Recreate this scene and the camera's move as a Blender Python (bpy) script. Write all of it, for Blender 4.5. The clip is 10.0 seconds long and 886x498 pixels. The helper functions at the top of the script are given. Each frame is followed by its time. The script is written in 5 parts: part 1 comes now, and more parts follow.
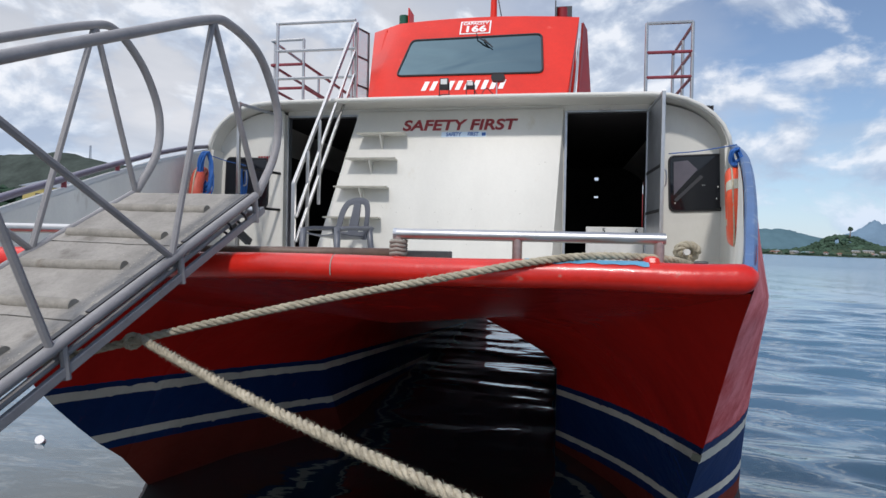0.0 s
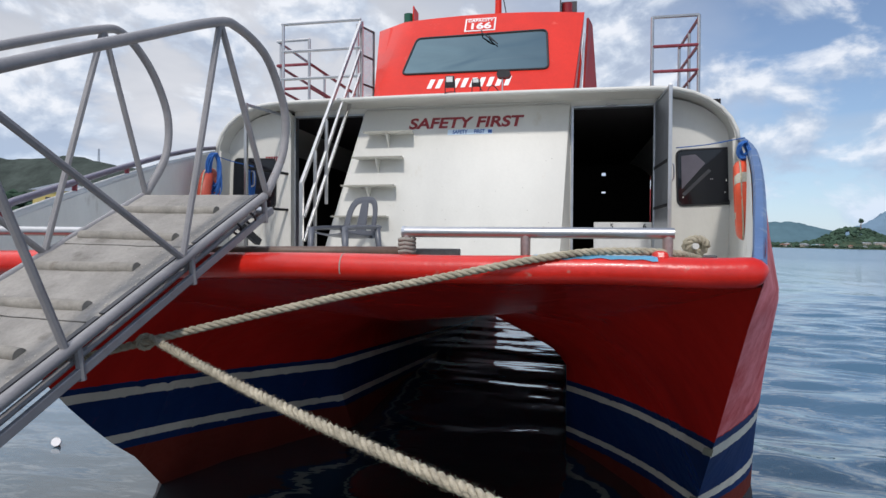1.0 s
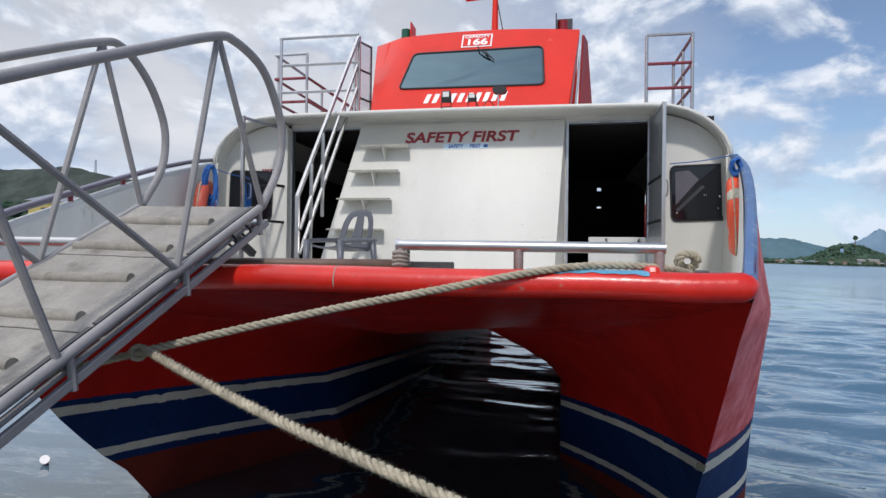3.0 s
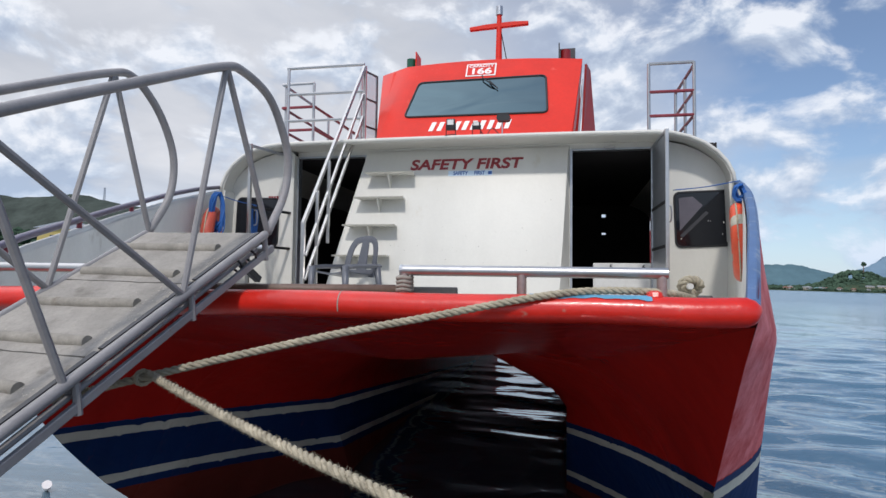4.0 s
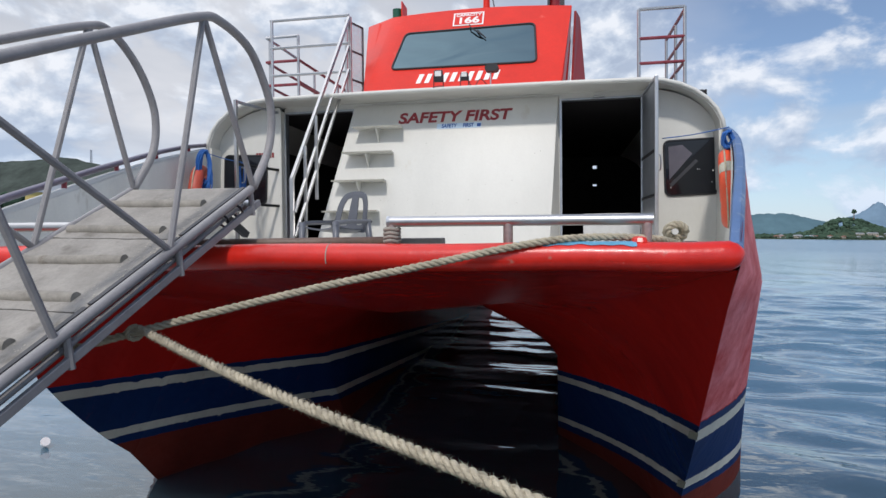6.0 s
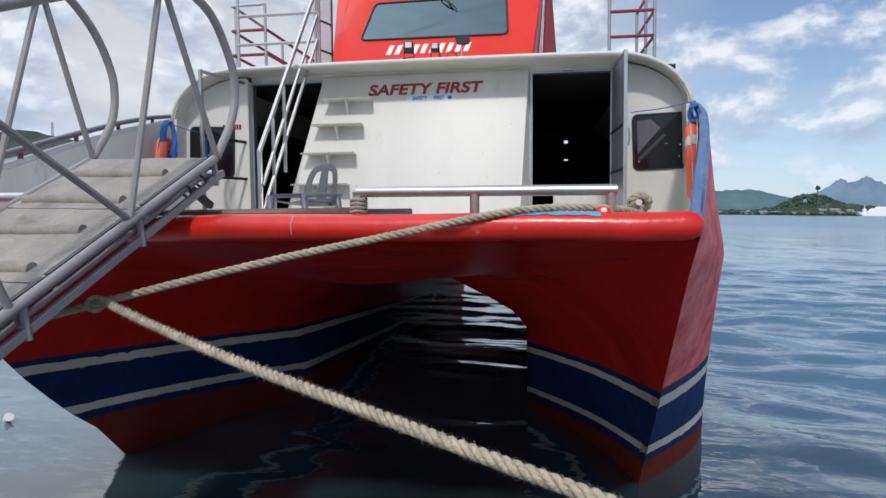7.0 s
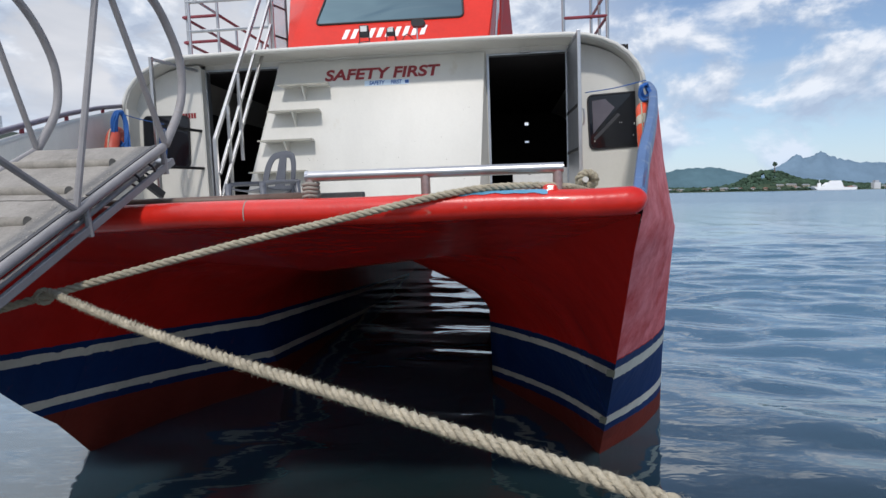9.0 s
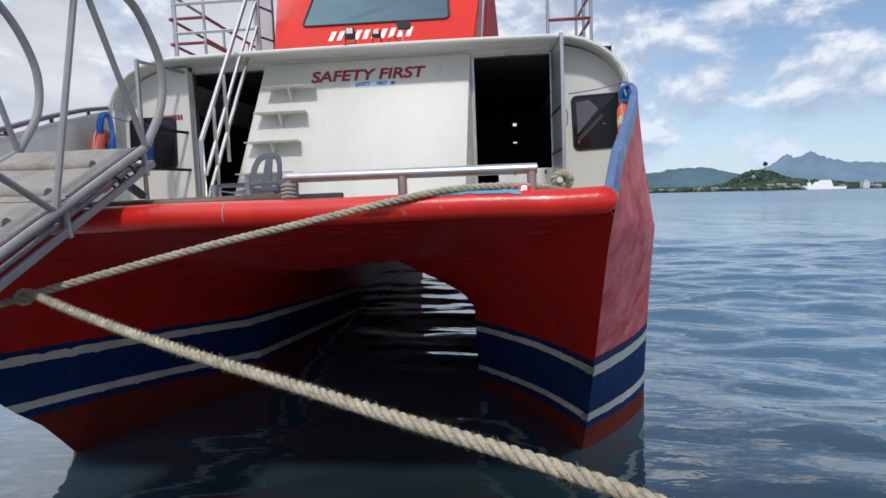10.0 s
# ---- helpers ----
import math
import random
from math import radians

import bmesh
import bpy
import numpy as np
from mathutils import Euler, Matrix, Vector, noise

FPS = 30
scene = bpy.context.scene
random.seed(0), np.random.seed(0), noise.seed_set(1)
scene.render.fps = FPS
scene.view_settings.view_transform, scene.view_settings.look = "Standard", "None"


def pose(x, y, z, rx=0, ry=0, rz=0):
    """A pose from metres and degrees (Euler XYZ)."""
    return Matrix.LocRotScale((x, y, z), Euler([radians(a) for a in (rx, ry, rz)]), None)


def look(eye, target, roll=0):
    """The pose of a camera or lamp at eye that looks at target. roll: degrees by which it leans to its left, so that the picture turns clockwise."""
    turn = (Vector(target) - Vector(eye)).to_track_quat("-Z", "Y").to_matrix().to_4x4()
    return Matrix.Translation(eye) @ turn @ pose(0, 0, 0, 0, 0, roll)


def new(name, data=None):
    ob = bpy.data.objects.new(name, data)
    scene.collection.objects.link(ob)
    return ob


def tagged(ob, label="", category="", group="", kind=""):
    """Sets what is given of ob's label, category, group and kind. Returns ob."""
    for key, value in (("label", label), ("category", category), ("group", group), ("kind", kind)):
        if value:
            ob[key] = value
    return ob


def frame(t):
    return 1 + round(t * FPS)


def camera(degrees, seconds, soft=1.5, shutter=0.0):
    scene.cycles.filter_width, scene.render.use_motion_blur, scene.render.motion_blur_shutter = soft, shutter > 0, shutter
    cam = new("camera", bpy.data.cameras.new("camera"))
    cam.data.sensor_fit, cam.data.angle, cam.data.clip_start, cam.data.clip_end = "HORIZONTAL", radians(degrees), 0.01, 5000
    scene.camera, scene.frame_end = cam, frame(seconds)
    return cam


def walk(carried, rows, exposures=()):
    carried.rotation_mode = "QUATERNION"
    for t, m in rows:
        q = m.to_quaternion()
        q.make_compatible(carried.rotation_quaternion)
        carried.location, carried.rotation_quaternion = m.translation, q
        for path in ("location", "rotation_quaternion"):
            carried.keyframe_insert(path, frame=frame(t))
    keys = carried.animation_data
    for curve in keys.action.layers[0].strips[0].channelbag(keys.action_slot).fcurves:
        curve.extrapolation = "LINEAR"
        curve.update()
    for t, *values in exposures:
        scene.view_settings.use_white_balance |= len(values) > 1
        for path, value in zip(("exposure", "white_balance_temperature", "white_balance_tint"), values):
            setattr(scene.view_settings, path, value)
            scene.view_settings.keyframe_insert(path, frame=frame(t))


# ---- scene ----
cam = camera(71.5, 10.0)
PATH = [
    (0, (0.107, 0.114, 2.188), (-0.259, 2.08, 2.161), 2.1),
    (0.5, (0.109, 0.109, 2.188), (-0.267, 2.073, 2.153), 1.8),
    (1, (0.105, 0.104, 2.187), (-0.285, 2.066, 2.152), 1.3),
    (1.5, (0.109, 0.096, 2.182), (-0.297, 2.054, 2.143), 1.0),
    (2, (0.113, 0.093, 2.177), (-0.274, 2.055, 2.127), 1.3),
    (3.5, (0.125, 0.081, 2.188), (-0.255, 2.044, 2.25), 1.9),
    (4, (0.133, 0.071, 2.179), (-0.266, 2.029, 2.275), 1.7),
    (4.5, (0.14, 0.072, 2.175), (-0.253, 2.032, 2.252), 2.1),
    (5, (0.142, 0.071, 2.167), (-0.27, 2.028, 2.197), 1.3),
    (6.5, (0.18, 0.067, 2.144), (-0.156, 2.037, 2.06), 0.3),
    (7, (0.195, 0.067, 2.13), (-0.094, 2.042, 2.006), 0.5),
    (7.5, (0.209, 0.059, 2.122), (-0.065, 2.036, 1.987), 0.0),
    (8, (0.224, 0.049, 2.122), (-0.038, 2.026, 1.971), -0.7),
    (8.5, (0.242, 0.038, 2.117), (0.007, 2.017, 1.955), -1.0),
    (9, (0.272, 0.026, 2.112), (0.084, 2.01, 1.94), -1.1),
    (9.5, (0.308, 0.009, 2.11), (0.151, 1.995, 1.933), -1.6),
    (10, (0.351, -0.018, 2.109), (0.186, 1.967, 1.939), -1.3),
]
walk(cam, [(t, look(eye, target, roll)) for t, eye, target, roll in PATH], [(0, 0.24, 6350, 12.5), (10, 0.24, 6350, 12.5)])

# ---- world, sun ----
SUN_DIR = Vector((-0.04, 0.68, -0.73)).normalized()
world = bpy.data.worlds.new("sky")
scene.world = world
world.use_nodes = True


def build_sky(w):
    nt = w.node_tree
    nt.nodes.clear()
    N, K = nt.nodes.new, nt.links.new
    out, bg = N("ShaderNodeOutputWorld"), N("ShaderNodeBackground")
    sky = N("ShaderNodeTexSky")
    sky.sky_type = "NISHITA"
    sky.sun_disc = False
    sky.sun_elevation = math.asin(-SUN_DIR.z)
    sky.sun_rotation = math.atan2(-SUN_DIR.x, -SUN_DIR.y)
    sky.air_density, sky.dust_density, sky.ozone_density = 1.0, 0.3, 3.0
    tc, sep = N("ShaderNodeTexCoord"), N("ShaderNodeSeparateXYZ")
    K(tc.outputs["Generated"], sep.inputs[0])

    def math_node(op, a, b=None, c=None):
        n = N("ShaderNodeMath")
        n.operation = op
        for i, v in enumerate((a, b, c)):
            if v is None:
                continue
            if isinstance(v, (int, float)):
                n.inputs[i].default_value = v
            else:
                K(v, n.inputs[i])
        return n.outputs[0]

    up = math_node("ADD", math_node("MAXIMUM", sep.outputs[2], 0.0), 0.16)
    px, py = math_node("DIVIDE", sep.outputs[0], up), math_node("DIVIDE", sep.outputs[1], up)
    comb = N("ShaderNodeCombineXYZ")
    K(px, comb.inputs[0]), K(py, comb.inputs[1])
    comb.inputs[2].default_value = 3.7

    def fbm(scale, detail, rough, dist=0.0):
        n = N("ShaderNodeTexNoise")
        n.inputs["Scale"].default_value, n.inputs["Detail"].default_value = scale, detail
        n.inputs["Roughness"].default_value, n.inputs["Distortion"].default_value = rough, dist
        K(comb.outputs[0], n.inputs["Vector"])
        return n.outputs["Fac"]

    big, mid = fbm(0.75, 5, 0.5, 0.2), fbm(1.5, 5, 0.5, 0.3)
    # the cloud sheet is closed towards -x and breaks up towards +x
    side = math_node("MULTIPLY", math_node("SUBTRACT", 0.02, sep.outputs[0]), 0.52)
    f = math_node("ADD", math_node("ADD", math_node("MULTIPLY", big, 0.72), math_node("MULTIPLY", mid, 0.28)), side)
    ramp = N("ShaderNodeValToRGB")
    ramp.color_ramp.elements[0].position, ramp.color_ramp.elements[1].position = 0.34, 0.72
    ramp.color_ramp.elements[0].color = (0.06, 0.06, 0.06, 1)
    K(f, ramp.inputs[0])
    shade = N("ShaderNodeValToRGB")
    e = shade.color_ramp.elements
    e[0].position, e[0].color = 0.36, (0.80, 0.82, 0.85, 1)
    e[1].position, e[1].color = 0.68, (0.56, 0.60, 0.66, 1)
    K(mid, shade.inputs[0])
    scale_sky = N("ShaderNodeMixRGB")
    scale_sky.blend_type = "MULTIPLY"
    scale_sky.inputs[0].default_value = 1.0
    scale_sky.inputs[2].default_value = (SKY, SKY, SKY, 1)
    K(sky.outputs[0], scale_sky.inputs[1])
    scale_cloud = N("ShaderNodeMixRGB")
    scale_cloud.blend_type = "MULTIPLY"
    scale_cloud.inputs[0].default_value = 1.0
    scale_cloud.inputs[2].default_value = (CLOUD, CLOUD, CLOUD, 1)
    K(shade.outputs[0], scale_cloud.inputs[1])
    mix = N("ShaderNodeMixRGB")
    K(ramp.outputs[0], mix.inputs[0]), K(scale_sky.outputs[0], mix.inputs[1]), K(scale_cloud.outputs[0], mix.inputs[2])
    # cumulus banks over the horizon, lit on their crowns, grey at their flat bases
    def puff_at(dz):
        low = N("ShaderNodeCombineXYZ")
        K(sep.outputs[0], low.inputs[0]), K(sep.outputs[1], low.inputs[1])
        K(math_node("MULTIPLY_ADD", sep.outputs[2], 1.6, dz), low.inputs[2])
        n = N("ShaderNodeTexNoise")
        n.inputs["Scale"].default_value, n.inputs["Detail"].default_value, n.inputs["Roughness"].default_value = 7.5, 10, 0.56
        n.inputs["Distortion"].default_value = 0.25
        K(low.outputs[0], n.inputs["Vector"])
        return n.outputs["Fac"]

    puff, above = puff_at(1.07), puff_at(1.105)
    band = N("ShaderNodeValToRGB")
    be = band.color_ramp.elements
    be[0].position, be[0].color = 0.0, (0.44, 0.44, 0.44, 1)
    be[1].position, be[1].color = 0.75, (0.30, 0.30, 0.30, 1)
    for p, v in ((0.05, 0.52), (0.10, 0.60), (0.19, 0.525), (0.33, 0.535), (0.45, 0.46)):
        be.new(p).color = (v, v, v, 1)
    K(sep.outputs[2], band.inputs[0])
    cover = math_node("ADD", puff, band.outputs[0])
    pr2 = N("ShaderNodeMapRange")
    pr2.interpolation_type = "SMOOTHSTEP"
    pr2.inputs["From Min"].default_value, pr2.inputs["From Max"].default_value = 0.97, 1.13
    pr2.inputs["To Max"].default_value = 0.92
    K(cover, pr2.inputs["Value"])
    puffcol = N("ShaderNodeValToRGB")
    pe = puffcol.color_ramp.elements
    pe[0].position, pe[0].color = 0.40, (0.36, 0.43, 0.54, 1)
    pe[1].position, pe[1].color = 0.66, (0.76, 0.79, 0.82, 1)
    pe.new(0.52).color = (0.50, 0.57, 0.66, 1)
    K(math_node("MULTIPLY_ADD", math_node("SUBTRACT", puff, above), 1.5, 0.52), puffcol.inputs[0])
    mix2 = N("ShaderNodeMixRGB")
    K(pr2.outputs[0], mix2.inputs[0]), K(mix.outputs[0], mix2.inputs[1]), K(puffcol.outputs[0], mix2.inputs[2])
    hz = N("ShaderNodeMapRange")
    hz.inputs["From Min"].default_value, hz.inputs["From Max"].default_value = 0.0, 0.16
    hz.inputs["To Min"].default_value, hz.inputs["To Max"].default_value = 0.62, 0.0
    K(sep.outputs[2], hz.inputs["Value"])
    mix3 = N("ShaderNodeMixRGB")
    K(hz.outputs[0], mix3.inputs[0]), K(mix2.outputs[0], mix3.inputs[1])
    mix3.inputs[2].default_value = (0.42, 0.57, 0.76, 1)
    # the closed sheet is thinner, and so brighter, high up
    thin = N("ShaderNodeMapRange")
    thin.inputs["From Min"].default_value, thin.inputs["From Max"].default_value = 0.42, 0.66
    K(sep.outputs[2], thin.inputs["Value"])
    closed = N("ShaderNodeMapRange")
    closed.inputs["From Min"].default_value, closed.inputs["From Max"].default_value = 0.35, -0.35
    closed.inputs["To Min"].default_value, closed.inputs["To Max"].default_value = 0.0, 1.6
    K(sep.outputs[0], closed.inputs["Value"])
    K(math_node("MULTIPLY_ADD", thin.outputs[0], closed.outputs[0], 1.0), bg.inputs["Strength"])
    K(mix3.outputs[0], bg.inputs[0])
    K(bg.outputs[0], out.inputs[0])


SKY, CLOUD = 0.095, 0.79
build_sky(world)
sun = new("sun", bpy.data.lights.new("sun", "SUN"))
sun.data.energy, sun.data.angle, sun.data.color = 1.85, radians(4.5), (1.0, 0.95, 0.87)
sun.matrix_world = look((-5, -12, 15), Vector((-5, -12, 15)) + SUN_DIR)


# ---- materials ----
def material(name, col, rough=0.5, metal=0.0, var=0.15, scale=6.0, bump=0.1, fine=60.0, stain=None, stain_amt=0.0, stain_scale=2.0, streak=1.0, coat=0.0, spec=0.5):
    m = bpy.data.materials.new(name)
    m.use_nodes = True
    nt = m.node_tree
    N, K = nt.nodes.new, nt.links.new
    b = nt.nodes["Principled BSDF"]
    b.inputs["Metallic"].default_value = metal
    b.inputs["Coat Weight"].default_value = coat
    b.inputs["Specular IOR Level"].default_value = spec
    tc = N("ShaderNodeTexCoord")
    mp = N("ShaderNodeMapping")
    mp.inputs["Scale"].default_value = (1, 1, streak)
    K(tc.outputs["Object"], mp.inputs[0])

    def tex(s, d, vec):
        n = N("ShaderNodeTexNoise")
        n.inputs["Scale"].default_value, n.inputs["Detail"].default_value, n.inputs["Roughness"].default_value = s, d, 0.62
        K(vec, n.inputs["Vector"])
        return n.outputs["Fac"]

    big, small = tex(scale, 5, mp.outputs[0]), tex(fine, 3, tc.outputs["Object"])
    ramp = N("ShaderNodeValToRGB")
    e = ramp.color_ramp.elements
    e[0].position, e[1].position = 0.3, 0.7
    e[0].color = (*[max(0, c * (1 - var)) for c in col], 1)
    e[1].color = (*[min(1, c * (1 + var)) for c in col], 1)
    K(big, ramp.inputs[0])
    col_out = ramp.outputs[0]
    grain = N("ShaderNodeMixRGB")
    grain.blend_type = "MULTIPLY"
    grain.inputs[0].default_value = min(1, var * 2)
    gr = N("ShaderNodeValToRGB")
    gr.color_ramp.elements[0].position, gr.color_ramp.elements[0].color = 0.25, (0.72, 0.72, 0.72, 1)
    gr.color_ramp.elements[1].position, gr.color_ramp.elements[1].color = 0.6, (1, 1, 1, 1)
    K(small, gr.inputs[0]), K(col_out, grain.inputs[1]), K(gr.outputs[0], grain.inputs[2])
    col_out = grain.outputs[0]
    if stain:
        s = N("ShaderNodeValToRGB")
        s.color_ramp.elements[0].position, s.color_ramp.elements[1].position = 0.66 - stain_amt * 0.3, 0.74 - stain_amt * 0.1
        K(tex(stain_scale, 8, mp.outputs[0]), s.inputs[0])
        mx = N("ShaderNodeMixRGB")
        K(s.outputs[0], mx.inputs[0]), K(col_out, mx.inputs[1])
        mx.inputs[2].default_value = (*stain, 1)
        col_out = mx.outputs[0]
    K(col_out, b.inputs["Base Color"])
    rr = N("ShaderNodeMapRange")
    rr.inputs["To Min"].default_value, rr.inputs["To Max"].default_value = max(0.02, rough * 0.8), min(1, rough * 1.25)
    K(big, rr.inputs["Value"]), K(rr.outputs[0], b.inputs["Roughness"])
    if bump:
        add = N("ShaderNodeMath")
        add.operation = "MULTIPLY_ADD"
        add.inputs[1].default_value = 0.35
        K(small, add.inputs[0]), K(big, add.inputs[2])
        bp = N("ShaderNodeBump")
        bp.inputs["Strength"].default_value, bp.inputs["Distance"].default_value = bump, 0.02
        K(add.outputs[0], bp.inputs["Height"]), K(bp.outputs[0], b.inputs["Normal"])
    return m


def plain(name, col, rough=0.6, metal=0.0):
    return material(name, col, rough, metal, var=0.06, bump=0.0)


WHITE = material("white_paint", (0.60, 0.59, 0.54), 0.45, var=0.05, scale=2.2, bump=0.12, fine=35, stain=(0.53, 0.49, 0.41), stain_amt=0.03, stain_scale=3.2, streak=0.35)
WHITE_IN = material("white_bulwark_paint", (0.66, 0.66, 0.62), 0.5, var=0.08, scale=3, bump=0.1, stain=(0.35, 0.32, 0.27), stain_amt=0.12, stain_scale=2.5, streak=0.5)
RED = material("red_paint", (0.62, 0.022, 0.012), 0.28, var=0.12, scale=3, bump=0.12, fine=25, stain=(0.50, 0.20, 0.16), stain_amt=0.10, stain_scale=9, coat=0.15)
RED_WORN = material("scuffed_red_paint", (0.60, 0.018, 0.009), 0.32, var=0.14, scale=4, bump=0.25, fine=28, stain=(0.42, 0.17, 0.13), stain_amt=0.12, stain_scale=11, coat=0.12)
RED_CABIN = material("orange_red_paint", (0.63, 0.024, 0.010), 0.42, spec=0.3, var=0.10, scale=2.5, bump=0.08, fine=30, stain=(0.72, 0.13, 0.09), stain_amt=0.10, stain_scale=3)
MAROON = material("maroon_paint", (0.21, 0.028, 0.04), 0.4, var=0.15, bump=0.05)
BLUE_CAP = material("faded_blue_paint", (0.085, 0.15, 0.29), 0.45, var=0.16, scale=5, bump=0.1, stain=(0.30, 0.34, 0.39), stain_amt=0.40, stain_scale=6)
OLD_BLUE = material("old_turquoise_paint", (0.10, 0.30, 0.45), 0.5, var=0.2, scale=9, bump=0.2, stain=(0.40, 0.40, 0.38), stain_amt=0.3, stain_scale=14)
STEEL = material("stainless_steel", (0.50, 0.495, 0.49), 0.33, 1.0, var=0.06, scale=12, bump=0.02)
STEEL_DULL = material("dull_steel", (0.42, 0.44, 0.47), 0.4, 0.85, var=0.12, scale=8, bump=0.06, stain=(0.30, 0.22, 0.16), stain_amt=0.08)
GALV = material("grey_painted_pipe", (0.255, 0.245, 0.245), 0.5, 0.0, var=0.14, scale=9, bump=0.08, stain=(0.20, 0.13, 0.09), stain_amt=0.07, stain_scale=7)
GANG_DECK = material("weathered_gangway_deck", (0.295, 0.275, 0.245), 0.85, var=0.28, scale=3.5, bump=0.5, fine=70, stain=(0.13, 0.115, 0.095), stain_amt=0.30, stain_scale=5)
CLEAT = material("worn_batten", (0.26, 0.24, 0.205), 0.75, var=0.25, scale=12, bump=0.3, stain=(0.14, 0.11, 0.08), stain_amt=0.2, stain_scale=9)
ROPE = material("old_hemp_rope", (0.44, 0.39, 0.29), 0.95, var=0.32, scale=18, bump=0.6, fine=220, stain=(0.27, 0.23, 0.17), stain_amt=0.15, stain_scale=9, spec=0.15)
ROPE_DARK = material("dirty_rope", (0.41, 0.365, 0.27), 0.95, var=0.25, scale=18, bump=0.6, fine=220, stain=(0.17, 0.15, 0.12), stain_amt=0.2, stain_scale=9, spec=0.15)
BLUE_CORD = material("blue_nylon_cord", (0.015, 0.10, 0.34), 0.6, var=0.2, bump=0.3)
ORANGE = material("orange_life_ring_plastic", (0.66, 0.072, 0.020), 0.4, var=0.12, scale=7, bump=0.06, stain=(0.50, 0.13, 0.07), stain_amt=0.12, stain_scale=8)
ORANGE_FADED = material("faded_life_ring_plastic", (0.42, 0.065, 0.035), 0.5, var=0.15, scale=7, bump=0.08)
TAPE = material("grey_reflective_tape", (0.42, 0.40, 0.32), 0.4, var=0.2, scale=20)
OLD_TAPE = material("dull_green_grey_tape", (0.17, 0.18, 0.14), 0.6, var=0.2, scale=30)
CHAIR = material("grey_chair_plastic", (0.105, 0.112, 0.13), 0.33, var=0.06, bump=0.03)
BLACK = material("black_rubber", (0.012, 0.012, 0.014), 0.5, var=0.2, bump=0.05)
DARKGLASS = material("black_tinted_pane", (0.008, 0.009, 0.012), 0.08, var=0.1, bump=0.0)
FRAME = material("dark_window_frame", (0.035, 0.035, 0.04), 0.5, var=0.2)
# the cabin's shade is put into this near-black base
INSIDE = material("shade_black_cabin_lining", (0.036, 0.033, 0.034), 0.8, var=0.2, spec=0.2)
SEAT = material("purple_grey_seat_vinyl", (0.17, 0.125, 0.17), 0.6, var=0.15, spec=0.25)
FILM = material("grey_window_film", (0.10, 0.09, 0.11), 0.5, var=0.15)
LOCKER = material("white_locker_panel", (0.62, 0.62, 0.60), 0.5, var=0.1)
WOOD = material("wet_brown_pole", (0.15, 0.095, 0.07), 0.5, var=0.35, scale=5, bump=0.2, streak=1, stain=(0.28, 0.24, 0.20), stain_amt=0.18)
GREYCAP = material("grey_gunwale_filler", (0.33, 0.32, 0.27), 0.8, var=0.2, scale=8, bump=0.3, stain=(0.12, 0.25, 0.42), stain_amt=0.05)
TEXT_RED = material("worn_red_lettering", (0.26, 0.025, 0.032), 0.6, var=0.25, scale=22, stain=(0.62, 0.55, 0.50), stain_amt=0.12, stain_scale=30, bump=0)
TEXT_WHITE = plain("white_lettering", (0.80, 0.79, 0.76), 0.5)
STICKER = plain("pale_blue_sticker", (0.55, 0.68, 0.78), 0.4)
TEXT_BLUE = plain("blue_lettering", (0.03, 0.10, 0.32), 0.5)
TEXT_DARK = plain("dark_lettering", (0.03, 0.03, 0.03), 0.5)
DOOR_RED = material("dark_red_door_paint", (0.30, 0.020, 0.020), 0.5, var=0.15, bump=0.05)
GREENLAMP = plain("green_lamp_lens", (0.01, 0.09, 0.05), 0.25)
REDLAMP = plain("red_lamp_lens", (0.22, 0.012, 0.015), 0.25)
CONCRETE = material("quay_concrete", (0.14, 0.13, 0.12), 0.85, var=0.2, scale=2, bump=0.3)
SHIPWHITE = plain("ship_white", (0.8, 0.8, 0.8), 0.5)


def glass_material():
    m = bpy.data.materials.new("windshield_glass")
    m.use_nodes = True
    b = m.node_tree.nodes["Principled BSDF"]
    b.inputs["Base Color"].default_value = (0.15, 0.215, 0.23, 1)
    b.inputs["Metallic"].default_value = 1.0
    b.inputs["Roughness"].default_value = 0.03
    # float glass bent by hand: the sky runs in streaks over it
    N, K = m.node_tree.nodes.new, m.node_tree.links.new
    tc, mp, n, bp = N("ShaderNodeTexCoord"), N("ShaderNodeMapping"), N("ShaderNodeTexNoise"), N("ShaderNodeBump")
    mp.inputs["Scale"].default_value = (0.9, 3.0, 3.4)
    n.inputs["Scale"].default_value, n.inputs["Detail"].default_value, n.inputs["Distortion"].default_value = 1.1, 1.5, 0.5
    bp.inputs["Strength"].default_value, bp.inputs["Distance"].default_value = 0.3, 0.10
    K(tc.outputs["Object"], mp.inputs[0]), K(mp.outputs[0], n.inputs["Vector"]), K(n.outputs["Fac"], bp.inputs["Height"]), K(bp.outputs[0], b.inputs["Normal"])
    return m


GLASS = glass_material()


def clear_glass():
    m = bpy.data.materials.new("clear_dusty_pane")
    m.use_nodes = True
    nt = m.node_tree
    N, K = nt.nodes.new, nt.links.new
    b = nt.nodes["Principled BSDF"]
    b.inputs["Base Color"].default_value = (0.55, 0.58, 0.62, 1)
    b.inputs["Roughness"].default_value = 0.12
    tr, mx = N("ShaderNodeBsdfTransparent"), N("ShaderNodeMixShader")
    mx.inputs[0].default_value = 0.32
    K(tr.outputs[0], mx.inputs[1]), K(b.outputs[0], mx.inputs[2]), K(mx.outputs[0], nt.nodes["Material Output"].inputs[0])
    return m


CLEAR = clear_glass()


